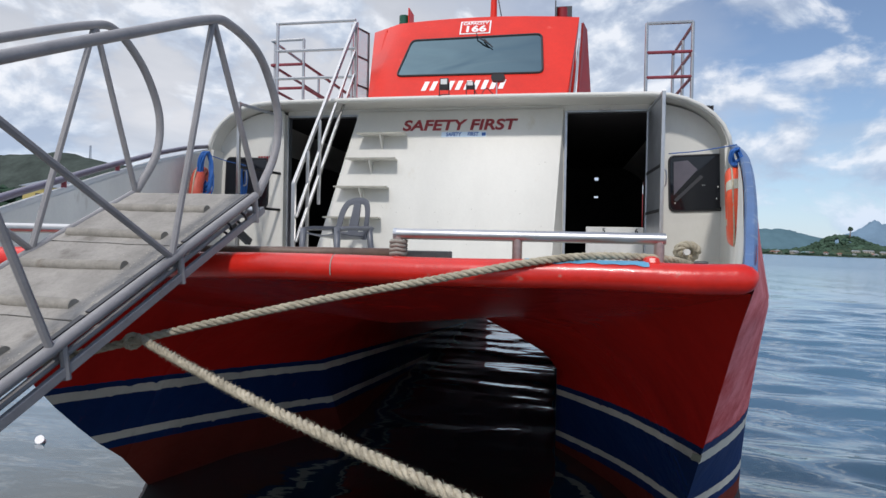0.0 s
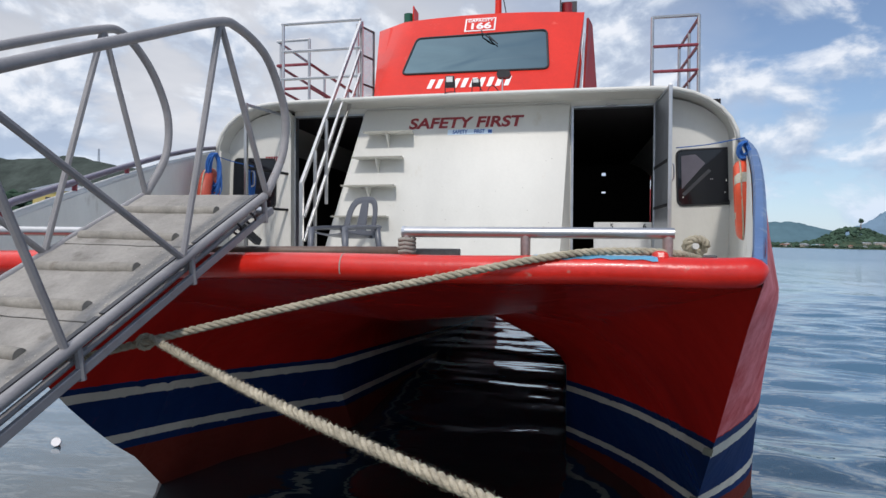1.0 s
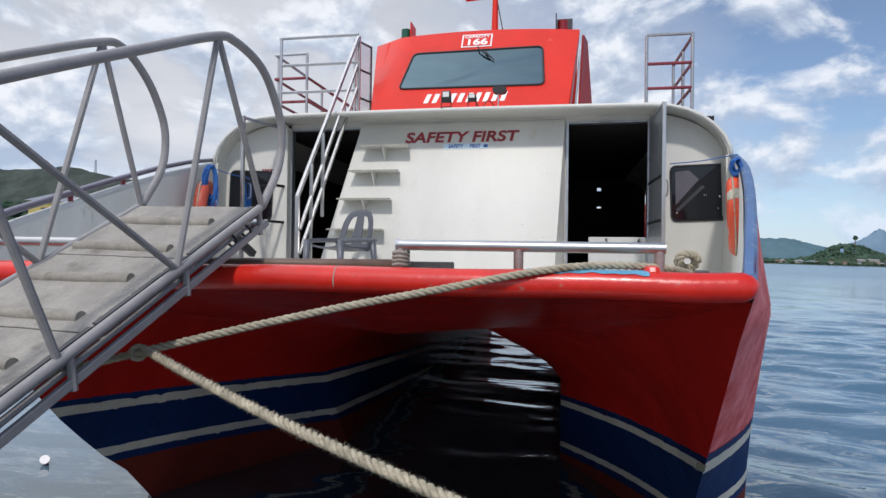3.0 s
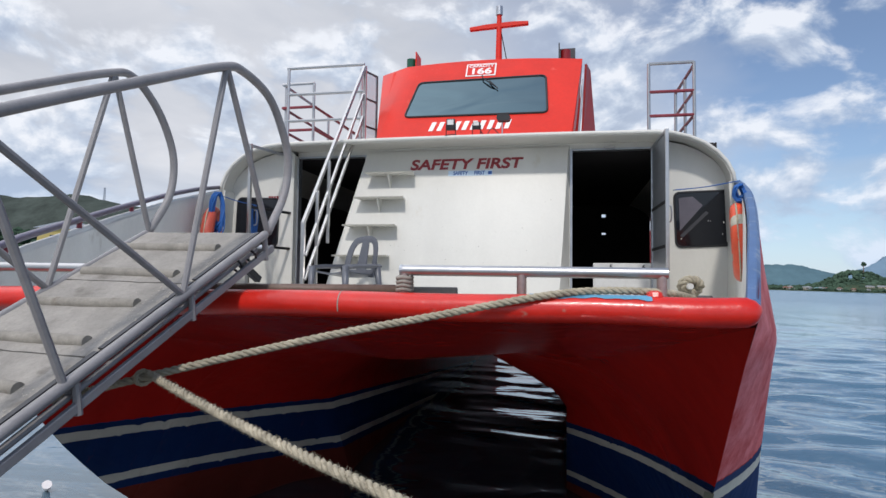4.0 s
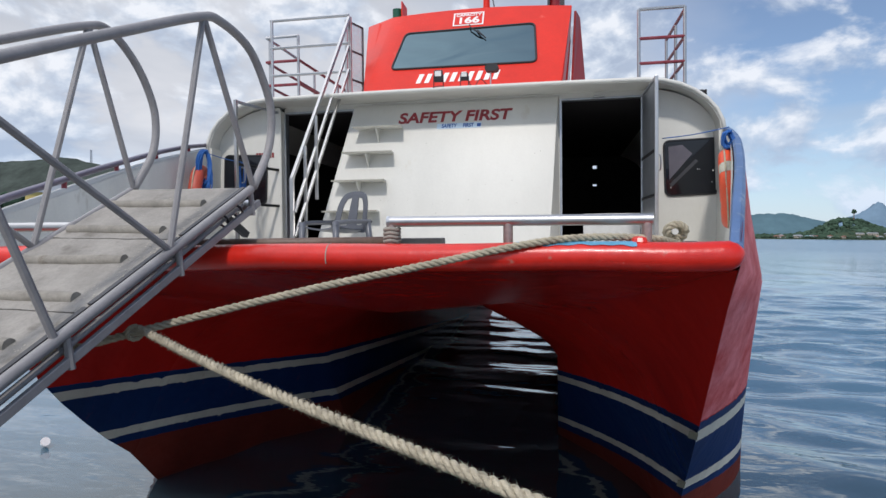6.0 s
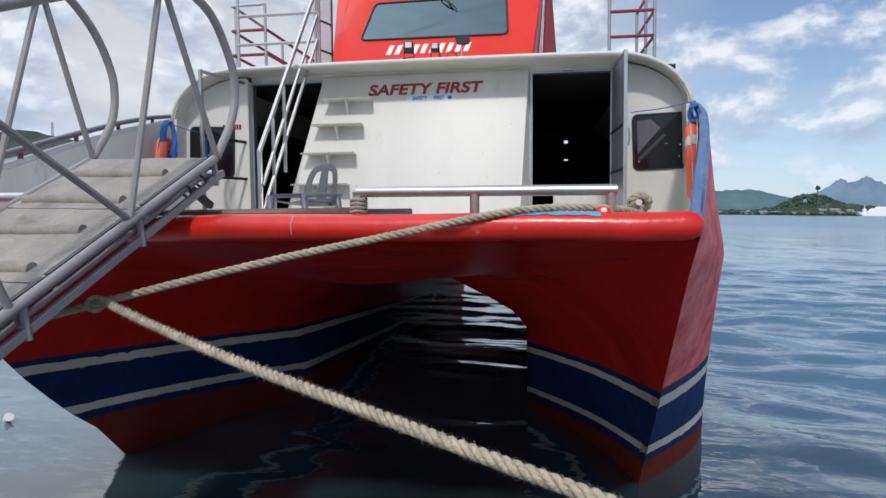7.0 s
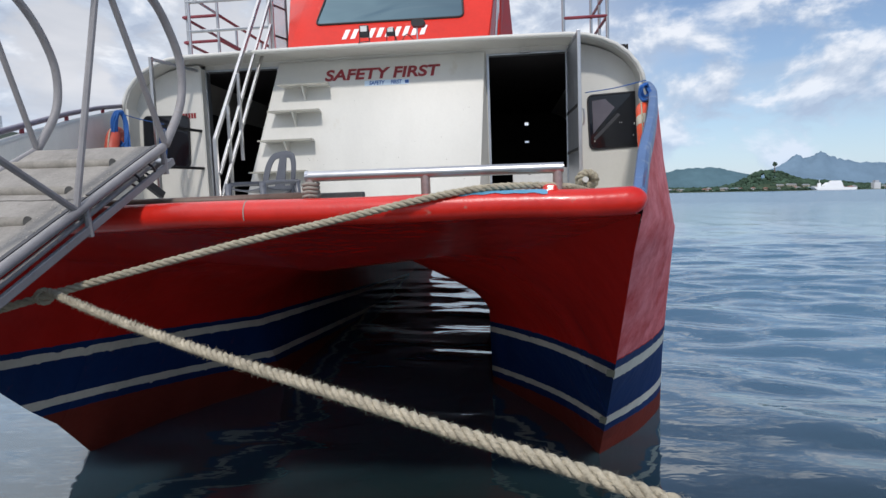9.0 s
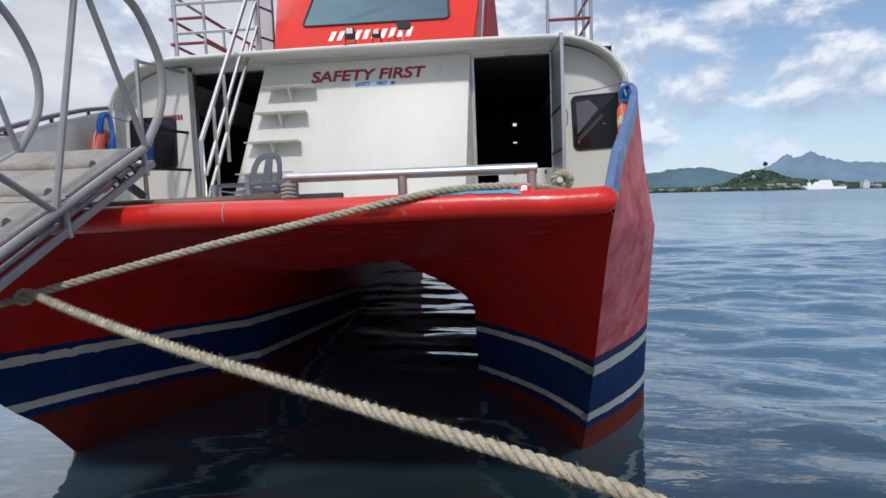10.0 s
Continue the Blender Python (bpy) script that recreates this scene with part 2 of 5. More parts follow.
def hull_material(name, amount, lines):
    """Red topsides, blue boot band between two white lines, brown-red bottom paint; the lines follow a gentle sheer."""
    m = bpy.data.materials.new(name)
    m.use_nodes = True
    nt = m.node_tree
    N, K = nt.nodes.new, nt.links.new
    b = nt.nodes["Principled BSDF"]
    tc, sep = N("ShaderNodeTexCoord"), N("ShaderNodeSeparateXYZ")
    K(tc.outputs["Object"], sep.inputs[0])

    def noise_tex(s, d, vec=None, r=0.6):
        n = N("ShaderNodeTexNoise")
        n.inputs["Scale"].default_value, n.inputs["Detail"].default_value, n.inputs["Roughness"].default_value = s, d, r
        K(vec or tc.outputs["Object"], n.inputs["Vector"])
        return n.outputs["Fac"]

    def mnode(op, a, bb=0.0, c=0.0):
        n = N("ShaderNodeMath")
        n.operation = op
        for i, v in enumerate((a, bb, c)):
            if isinstance(v, (int, float)):
                n.inputs[i].default_value = v
            else:
                K(v, n.inputs[i])
        return n.outputs[0]

    # height above the boot band's sheer line
    h = mnode("MULTIPLY_ADD", mnode("SUBTRACT", sep.outputs[1], 4.0), 0.085, sep.outputs[2])
    wob = mnode("MULTIPLY", mnode("SUBTRACT", noise_tex(2.2, 2), 0.5), 0.006)
    chip = mnode("MULTIPLY", mnode("POWER", noise_tex(9, 6), 6.0), 0.16)
    hw = mnode("ADD", h, wob)
    hc = mnode("ADD", hw, chip)
    ramp = N("ShaderNodeValToRGB")
    cr = ramp.color_ramp
    cr.interpolation = "CONSTANT"
    brown, blue, white, red = (0.16, 0.030, 0.021, 1), (0.010, 0.034, 0.125, 1), (0.62, 0.62, 0.55, 1), (0.49, 0.018, 0.013, 1)
    cr.elements[0].position, cr.elements[0].color = 0.0, brown
    cr.elements[1].position, cr.elements[1].color = lines[0] / 2, blue
    for p, c in zip(lines[1:], (white, blue, white, blue, red)):
        el = cr.elements.new(p / 2)
        el.color = c
    K(mnode("DIVIDE", hc, 2.0), ramp.inputs[0])
    # uneven tone and long scratches
    mp = N("ShaderNodeMapping")
    mp.inputs["Scale"].default_value = (1.0, 1.0, 0.25)
    K(tc.outputs["Object"], mp.inputs[0])
    var = N("ShaderNodeMixRGB")
    var.blend_type = "MULTIPLY"
    var.inputs[0].default_value = 0.55
    vr = N("ShaderNodeValToRGB")
    vr.color_ramp.elements[0].position, vr.color_ramp.elements[0].color = 0.3, (0.55, 0.55, 0.55, 1)
    vr.color_ramp.elements[1].position, vr.color_ramp.elements[1].color = 0.7, (1, 1, 1, 1)
    K(noise_tex(3.0, 8, mp.outputs[0]), vr.inputs[0])
    K(ramp.outputs[0], var.inputs[1]), K(vr.outputs[0], var.inputs[2])
    sc = N("ShaderNodeValToRGB")
    sc.color_ramp.elements[0].position, sc.color_ramp.elements[1].position = 0.60, 0.72
    K(noise_tex(13, 9, mp.outputs[0], 0.7), sc.inputs[0])
    # scratches, then the starboard side's pink sheen mixed into its red
    wx = mnode("MULTIPLY", sc.outputs[0], 0.30)
    mx = N("ShaderNodeMixRGB")
    K(wx, mx.inputs[0]), K(var.outputs[0], mx.inputs[1])
    mx.inputs[2].default_value = (0.16, 0.03, 0.035, 1)
    pink_sheen = N("ShaderNodeMixRGB")
    cf = N("ShaderNodeMapRange")
    cf.inputs["From Min"].default_value, cf.inputs["From Max"].default_value = 0.30, 0.62
    cf.inputs["To Max"].default_value = amount
    smp = N("ShaderNodeMapping")
    smp.inputs["Scale"].default_value = (0.6, 0.30, 0.80)
    smp.inputs["Rotation"].default_value = (0.12, 0, 0)
    K(tc.outputs["Object"], smp.inputs[0])
    K(noise_tex(7, 9, smp.outputs[0], 0.72), cf.inputs["Value"])
    K(mnode("MULTIPLY", cf.outputs[0], mnode("GREATER_THAN", hc, 1.04)), pink_sheen.inputs[0]), K(mx.outputs[0], pink_sheen.inputs[1])
    pink_sheen.inputs[2].default_value = (0.78, 0.255, 0.275, 1)
    K(pink_sheen.outputs[0], b.inputs["Base Color"])
    # rougher and less specular towards the tunnel, to hold back bright sheen there
    dull = N("ShaderNodeMapRange")
    dull.inputs["From Min"].default_value, dull.inputs["From Max"].default_value = 4.2, 6.5
    dull.inputs["To Min"].default_value, dull.inputs["To Max"].default_value = 0.55 if amount else 0.20, 0.72
    K(sep.outputs[1], dull.inputs["Value"]), K(dull.outputs[0], b.inputs["Roughness"])
    sp = N("ShaderNodeMapRange")
    sp.inputs["From Min"].default_value, sp.inputs["From Max"].default_value = 3.2, 4.7
    sp.inputs["To Min"].default_value, sp.inputs["To Max"].default_value = 0.10 if amount else 0.5, 0.06 if amount else 0.05
    K(sep.outputs[1], sp.inputs["Value"]), K(sp.outputs[0], b.inputs["Specular IOR Level"])
    b.inputs["Coat Weight"].default_value, b.inputs["Coat Roughness"].default_value = 0.0 if amount else 0.08, 0.15
    bp = N("ShaderNodeBump")
    bp.inputs["Strength"].default_value, bp.inputs["Distance"].default_value = 0.5, 0.05
    K(mnode("MULTIPLY_ADD", noise_tex(30, 4), 0.06, noise_tex(2.4, 3)), bp.inputs["Height"])
    K(bp.outputs[0], b.inputs["Normal"])
    return m


STARBOARD_LINES, INNER_LINES, PORT_LINES = (0.32, 0.385, 0.475, 0.86, 0.955, 1.03), (0.32, 0.395, 0.46, 0.88, 0.945, 1.0), (0.54, 0.61, 0.68, 1.0, 1.07, 1.115)
HULL = hull_material("striped_hull_paint", 0.0, INNER_LINES)
HULL_PORT = hull_material("port_striped_hull_paint", 0.0, PORT_LINES)
HULL_SHEEN = hull_material("sheen_tinted_striped_hull_paint", 0.80, STARBOARD_LINES)


def water_material():
    m = bpy.data.materials.new("harbour_water")
    m.use_nodes = True
    nt = m.node_tree
    N, K = nt.nodes.new, nt.links.new
    b = nt.nodes["Principled BSDF"]
    tc, mp = N("ShaderNodeTexCoord"), N("ShaderNodeMapping")
    mp.inputs["Scale"].default_value = (0.5, 1.0, 1.0)
    K(tc.outputs["Object"], mp.inputs[0])

    def tex(s, d):
        n = N("ShaderNodeTexNoise")
        n.inputs["Scale"].default_value, n.inputs["Detail"].default_value, n.inputs["Roughness"].default_value = s, d, 0.55
        n.inputs["Distortion"].default_value = 0.4
        K(mp.outputs[0], n.inputs["Vector"])
        return n.outputs["Fac"]

    # base colour holds the shade close in, near-black green, and blue sky-light farther out
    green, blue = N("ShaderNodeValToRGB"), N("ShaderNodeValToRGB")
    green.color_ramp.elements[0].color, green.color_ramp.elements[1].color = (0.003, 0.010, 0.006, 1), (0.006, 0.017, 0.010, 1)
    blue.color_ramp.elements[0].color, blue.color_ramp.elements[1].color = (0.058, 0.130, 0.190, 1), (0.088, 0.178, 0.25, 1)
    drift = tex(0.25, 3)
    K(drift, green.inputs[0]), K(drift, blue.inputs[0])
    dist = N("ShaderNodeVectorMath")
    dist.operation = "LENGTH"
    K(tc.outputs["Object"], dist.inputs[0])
    far_mix = N("ShaderNodeMapRange")
    far_mix.inputs["From Min"].default_value, far_mix.inputs["From Max"].default_value = 5.2, 9.5
    K(dist.outputs["Value"], far_mix.inputs["Value"])
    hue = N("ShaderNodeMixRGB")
    K(far_mix.outputs[0], hue.inputs[0]), K(green.outputs[0], hue.inputs[1]), K(blue.outputs[0], hue.inputs[2])
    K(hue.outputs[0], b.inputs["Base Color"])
    rg = N("ShaderNodeMapRange")
    rg.inputs["From Min"].default_value, rg.inputs["From Max"].default_value = 12, 130
    rg.inputs["To Min"].default_value, rg.inputs["To Max"].default_value = 0.03, 0.25
    K(dist.outputs["Value"], rg.inputs["Value"]), K(rg.outputs[0], b.inputs["Roughness"])
    b.inputs["IOR"].default_value = 2.7
    add = N("ShaderNodeMath")
    add.operation = "MULTIPLY_ADD"
    add.inputs[1].default_value = 0.10
    K(tex(7.5, 2), add.inputs[0]), K(tex(1.3, 2), add.inputs[2])
    bp = N("ShaderNodeBump")
    bp.inputs["Strength"].default_value, bp.inputs["Distance"].default_value = 0.22, 0.16
    K(add.outputs[0], bp.inputs["Height"]), K(bp.outputs[0], b.inputs["Normal"])
    return m


WATER = water_material()


# ---- mesh helpers ----
def part(name, bm, mat, parent=None, label="", smooth=False, category="", group="", kind=""):
    me = bpy.data.meshes.new(name)
    bmesh.ops.recalc_face_normals(bm, faces=bm.faces)
    bm.to_mesh(me)
    bm.free()
    me.materials.append(mat)
    if smooth:
        for p in me.polygons:
            p.use_smooth = True
        if smooth != "all":
            me.set_sharp_from_angle(angle=radians(38))
    ob = new(name, me)
    if parent is not None:
        ob.parent = parent
    return tagged(ob, label, category, group, kind)


def empty(name, m, label, category, group=""):
    e = new(name)
    e.empty_display_size = 0.1
    e.matrix_world = m
    return tagged(e, label, category, group)


def box_in(bm, lo, hi, bevel=0.0, m=None):
    c = [(a + b) / 2 for a, b in zip(lo, hi)]
    s = [abs(b - a) for a, b in zip(lo, hi)]
    t = Matrix.Translation(c) @ Matrix.Diagonal((*s, 1))
    r = bmesh.ops.create_cube(bm, size=1, matrix=(m @ t) if m else t)
    if bevel:
        es = list({e for v in r["verts"] for e in v.link_edges})
        bmesh.ops.bevel(bm, geom=es, offset=bevel, segments=2, affect="EDGES", profile=0.5)


def box(lo, hi, bevel=0.0, m=None):
    bm = bmesh.new()
    box_in(bm, lo, hi, bevel, m)
    return bm


def smooth_path(pts, n=8):
    """A Catmull-Rom curve through the points."""
    P = [Vector(p) for p in pts]
    P = [P[0] * 2 - P[1]] + P + [P[-1] * 2 - P[-2]]
    out = []
    for i in range(1, len(P) - 2):
        a, b, c, d = P[i - 1:i + 3]
        for k in range(n):
            t = k / n
            out.append(0.5 * ((2 * b) + (c - a) * t + (2 * a - 5 * b + 4 * c - d) * t * t + (3 * b - a - 3 * c + d) * t ** 3))
    out.append(P[-2])
    return out


def frames_along(path, closed=False):
    n = len(path)
    ref = Vector((0.13, 0.21, 1)).normalized()
    res, prev = [], None
    for i, p in enumerate(path):
        a = path[(i - 1) % n] if closed else path[max(0, i - 1)]
        b = path[(i + 1) % n] if closed else path[min(n - 1, i + 1)]
        t = (b - a).normalized()
        s = prev if prev else (ref if abs(t.dot(ref)) < 0.9 else Vector((1, 0, 0)))
        s = (s - t * s.dot(t)).normalized()
        res.append((p, s, t.cross(s)))
        prev = s
    return res


def tube_in(bm, path, r, n=10, closed=False, cap=True, squash=1.0):
    path = [Vector(p) for p in path]
    rings = []
    for i, (p, s, u) in enumerate(frames_along(path, closed)):
        rr = r(i / max(1, len(path) - 1)) if callable(r) else r
        rings.append([bm.verts.new(p + (s * math.cos(2 * math.pi * k / n) + u * math.sin(2 * math.pi * k / n) * squash) * rr) for k in range(n)])
    for i in range(len(rings) if closed else len(rings) - 1):
        a, b = rings[i], rings[(i + 1) % len(rings)]
        for k in range(n):
            bm.faces.new((a[k], a[(k + 1) % n], b[(k + 1) % n], b[k]))
    if cap and not closed:
        bm.faces.new(rings[0]), bm.faces.new(rings[-1][::-1])


def tube(path, r, n=10, closed=False):
    bm = bmesh.new()
    tube_in(bm, path, r, n, closed)
    return bm


def bar(a, b, w, h=None):
    """A square-section bar from a to b."""
    bm = bmesh.new()
    a, b = Vector(a), Vector(b)
    q = (b - a).to_track_quat("Z", "X").to_matrix().to_4x4()
    L = (b - a).length
    box_in(bm, (-w / 2, -(h or w) / 2, 0), (w / 2, (h or w) / 2, L), 0.12 * w, Matrix.Translation(a) @ q)
    return bm


def grid_surface(rows, bm=None, flip=False):
    """Quads between rows of points, all of one length."""
    bm = bm or bmesh.new()
    V = [[bm.verts.new(p) for p in r] for r in rows]
    for i in range(len(V) - 1):
        for j in range(len(V[0]) - 1):
            q = [V[i][j], V[i][j + 1], V[i + 1][j + 1], V[i + 1][j]]
            bm.faces.new(q[::-1] if flip else q)
    return bm


def thick(bm, t):
    """Gives an open surface a thickness inwards."""
    bmesh.ops.recalc_face_normals(bm, faces=bm.faces)
    bmesh.ops.solidify(bm, geom=bm.faces[:], thickness=t)
    return bm


def prism(outline, d, m=None, bevel=0.0):
    """An outline in x, z pushed along y from 0 to d."""
    bm = bmesh.new()
    a = [bm.verts.new((x, 0, z)) for x, z in outline]
    b = [bm.verts.new((x, d, z)) for x, z in outline]
    n = len(a)
    bm.faces.new(a), bm.faces.new(b[::-1])
    for i in range(n):
        bm.faces.new((a[i], b[i], b[(i + 1) % n], a[(i + 1) % n]))
    if bevel:
        bmesh.ops.bevel(bm, geom=bm.edges[:], offset=bevel, segments=2, affect="EDGES", profile=0.5)
    if m:
        bm.transform(m)
    return bm


def rounded(w, h, r, n=5, skew=0.0):
    """A rounded rectangle about 0, 0 as x, z pairs; skew widens the foot."""
    out = []
    for cx, cz, a0 in ((w / 2 - r, h / 2 - r, 0), (-w / 2 + r, h / 2 - r, 90), (-w / 2 + r, -h / 2 + r, 180), (w / 2 - r, -h / 2 + r, 270)):
        for k in range(n + 1):
            a = radians(a0 + 90 * k / n)
            x, z = cx + r * math.cos(a), cz + r * math.sin(a)
            out.append((x - skew * (z / h) * (1 if x > 0 else -1) * 2, z))
    return out


def lettering(name, words, size, m, mat, parent, label="", shear=0.0, thickness=0.002, stretch=1.0):
    cu = bpy.data.curves.new(name, "FONT")
    cu.body, cu.size, cu.align_x, cu.align_y = words, size, "CENTER", "CENTER"
    cu.shear, cu.extrude, cu.offset = shear, thickness, size * 0.03
    tmp = bpy.data.objects.new("tmp", cu)
    scene.collection.objects.link(tmp)
    me = bpy.data.meshes.new_from_object(tmp.evaluated_get(bpy.context.evaluated_depsgraph_get()))
    bpy.data.objects.remove(tmp)
    me.transform(m @ Matrix.Diagonal((stretch, 1, 1, 1)))
    me.materials.clear()
    me.materials.append(mat)
    me.name = name
    ob = new(name, me)
    ob.parent = parent
    return tagged(ob, label)


def strands(path, r, pitch=0.11, n=7, turns_per=None, fuzz=0.0):
    """A three-strand laid rope along a path, with loose fibres."""
    P = [Vector(p) for p in path]
    bm = bmesh.new()
    fr = frames_along(P)
    L = [0.0]
    for a, b in zip(P, P[1:]):
        L.append(L[-1] + (b - a).length)
    for k in range(3):
        line = []
        for (p, s, u), l in zip(fr, L):
            a = 2 * math.pi * (l / pitch + k / 3)
            line.append(p + (s * math.cos(a) + u * math.sin(a)) * r * 0.55)
        tube_in(bm, line, r * 0.54, n)
    rng = random.Random(5)
    for i in range(int(fuzz * L[-1])):
        j = rng.randrange(1, len(P) - 1)
        p, s, u = fr[j]
        a = rng.uniform(0, 2 * math.pi)
        d = s * math.cos(a) + u * math.sin(a)
        t = (P[j + 1] - P[j - 1]).normalized()
        e = p + d * r * 0.9
        tip = e + d * rng.uniform(0.002, 0.013) + t * rng.uniform(-0.02, 0.02)
        w = t.cross(d) * 0.0011
        bm.faces.new((bm.verts.new(e - w), bm.verts.new(e + w), bm.verts.new(tip)))
    return bm


def resample(path, step):
    P = [Vector(p) for p in path]
    out, acc = [P[0]], 0.0
    for a, b in zip(P, P[1:]):
        d = (b - a).length
        while acc + d >= step:
            f = (step - acc) / d
            a = a.lerp(b, f)
            d = (b - a).length
            out.append(a.copy())
            acc = 0.0
        acc += d
    out.append(P[-1])
    return out


# ---- water and distance ----
def wave_height(x, y):
    z = np.zeros_like(x)
    rng = np.random.RandomState(4)
    for k in range(26):
        lam = 0.55 * 1.11 ** k
        a = rng.normal(-1.72, 0.42)
        ph = rng.uniform(0, 6.28)
        amp = 0.0068 * lam ** 0.72
        z += amp * np.sin(2 * np.pi / lam * (x * math.cos(a) + y * math.sin(a)) + ph + 0.8 * np.sin(0.37 * x / lam + 0.2 * y + k))
    return z


def build_water():
    def axis(lo, hi, step, far):
        a = list(np.arange(lo, hi, step))
        s, v = step, a[-1]
        while v < far:
            s *= 1.16
            v += s
            a.append(v)
        s, v = step, a[0]
        while v > -far:
            s *= 1.16
            v -= s
            a.insert(0, v)
        return np.array(a)
    xs, ys = axis(-9, 18, 0.11, 4500), axis(1.0, 26, 0.11, 4500)
    X, Y = np.meshgrid(xs, ys)
    amount = np.clip(1.15 - np.hypot(X, Y) / 90, 0, 1)
    # calmer in the lee of the boat
    lee = np.clip((X - 0.9) / 1.8, 0, 1)
    Z = wave_height(X, Y) * amount * (0.40 + 0.60 * lee * lee * (3 - 2 * lee))
    nx, ny = len(xs), len(ys)
    verts = np.stack([X, Y, Z], -1).reshape(-1, 3)
    i = (np.arange(ny - 1)[:, None] * nx + np.arange(nx - 1)[None, :]).reshape(-1)
    faces = np.stack([i, i + 1, i + nx + 1, i + nx], -1)
    me = bpy.data.meshes.new("water")
    me.from_pydata(verts.tolist(), [], faces.tolist())
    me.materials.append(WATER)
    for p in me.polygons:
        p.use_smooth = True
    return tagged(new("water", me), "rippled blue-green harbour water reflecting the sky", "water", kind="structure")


water = build_water()


def ridge(name, mat, profile, depth, label, rough=0.12, seed=1, along="x", base=None):
    """A long hill: profile gives the crest as (x, y, height), smoothed and roughened; the slopes run down before and behind it."""
    crest = resample(smooth_path([Vector(p) for p in profile], 6), depth * 0.045)
    noise.seed_set(seed)
    rows = []
    for i, c in enumerate(crest):
        d = Vector((-c.x, -c.y, 0)).normalized()
        row = []
        for k in range(-9, 10):
            f = k / 9
            h = c.z * max(0, 1 - abs(f) ** 1.6)
            q = c.copy() - d * (f * depth)
            n = noise.fractal(Vector((q.x, q.y, 0)) / (depth * 0.5), 0.6, 2.2, 5)
            row.append((q.x, q.y, max(-1.0, h * (1 + rough * n * 1.5)) if abs(k) < 9 else -1.0))
        rows.append(row)
    return part(name, grid_surface(rows), mat, None, label, "all", "hill", kind="structure")


# aerial haze is put into the base colour of the two blues
FAR_BLUE = material("haze_tinted_mountain", (0.150, 0.222, 0.290), 1.0, var=0.12, scale=0.004, fine=0.02, bump=0, spec=0)
MID_BLUE = material("haze_tinted_wooded_hill", (0.085, 0.145, 0.170), 1.0, var=0.2, scale=0.01, fine=0.06, bump=0, spec=0)
WOODED = material("tropical_woods", (0.052, 0.085, 0.058), 1.0, var=0.5, scale=0.06, fine=0.3, bump=0, spec=0)
HILL_GREEN = material("hillside_woods", (0.062, 0.075, 0.066), 1.0, var=0.3, scale=0.02, fine=0.1, bump=0, spec=0)
SHORE = material("shore_ground", (0.055, 0.075, 0.048), 1.0, var=0.3, scale=0.05, fine=0.3, bump=0, spec=0)

ridge("mountain", FAR_BLUE, [(1150, 4100, 25), (1450, 4050, 70), (1660, 4000, 130), (1800, 4000, 200), (1880, 4000, 188), (1964, 4000, 222), (2045, 4000, 184), (2280, 4000, 153), (2600, 3900, 120), (3000, 3800, 90)], 300, "mountain beyond the bay with blue haze in its colour", 0.10, 3)
ridge("distant_hills", FAR_BLUE, [(-900, 3000, 60), (0, 2900, 70), (500, 2700, 62), (760, 2600, 78), (860, 2600, 62), (960, 2600, 52), (1060, 2600, 70), (1180, 2600, 64), (1300, 2600, 40), (1500, 2600, 20)], 260, "low hills across the water with blue haze in their colour", 0.12, 8)
ridge("wooded_ridge", MID_BLUE, [(200, 1700, 30), (330, 1600, 44), (430, 1550, 55), (500, 1540, 56), (560, 1540, 46), (630, 1540, 28), (700, 1540, 10)], 140, "wooded ridge behind the shore village, tinted blue-green for haze", 0.12, 5)
ridge("port_hill", HILL_GREEN, [(-2300, 900, 90), (-1500, 1000, 150), (-1160, 1100, 155), (-990, 1100, 148), (-900, 1100, 136), (-700, 1150, 118), (-500, 1250, 90), (-300, 1350, 60)], 300, "green wooded hill behind the harbour town", 0.045, 6)


def woods(name, spots, label, seed):
    """Many small uneven clumps of crowns; one object."""
    rng = random.Random(seed)
    bm = bmesh.new()
    for x, y, z, r in spots:
        v0 = len(bm.verts)
        res = bmesh.ops.create_icosphere(bm, subdivisions=1, radius=1)
        for v in res["verts"]:
            n = v.co.copy()
            k = r * rng.uniform(0.65, 1.25)
            v.co = Vector((x + n.x * k, y + n.y * k, z + n.z * k * 0.8))
    return part(name, bm, WOODED, None, label, category="trees", kind="stuff")


def island_height(x):
    """The wooded point: a rounded hill round x = 375 with a long low spit each way."""
    return 22 * math.exp(-((x - 390) / 36) ** 2) + 8 * math.exp(-((x - 460) / 60) ** 2) + 4.5


rng = random.Random(9)
bm = bmesh.new()
rows = []
for i in range(61):
    x = 150 + i * 13
    h = island_height(x)
    rows.append([(x, 880 + (k - 1) * 22, [-0.5, 1.6, h * 0.42, h * 0.62, h * 0.66, h * 0.3, -0.5][k]) for k in range(7)])
part("far_shore", grid_surface(rows), SHORE, None, "low muddy shore of the wooded point", "all", "shore", kind="structure")
spots = []
for i in range(4200):
    x = rng.uniform(150, 760)
    f = rng.random()
    h = island_height(x)
    y = 888 + f * 82
    z = h * (0.10 + 0.88 * min(1, f * 1.5))
    spots.append((x, y, z, rng.uniform(1.6, 3.4) if rng.random() < 0.7 else rng.uniform(3.2, 5.2)))
for i in range(1100):
    spots.append((rng.uniform(150, 760), rng.uniform(872, 892), rng.uniform(0.8, 3.4), rng.uniform(1.0, 2.3)))
woods("shore_trees", spots, "dense green trees over the wooded point", 2)
spots = [(rng.uniform(-1500, -420), rng.uniform(640, 800), rng.uniform(3, 46), rng.uniform(5, 11)) for i in range(900)]
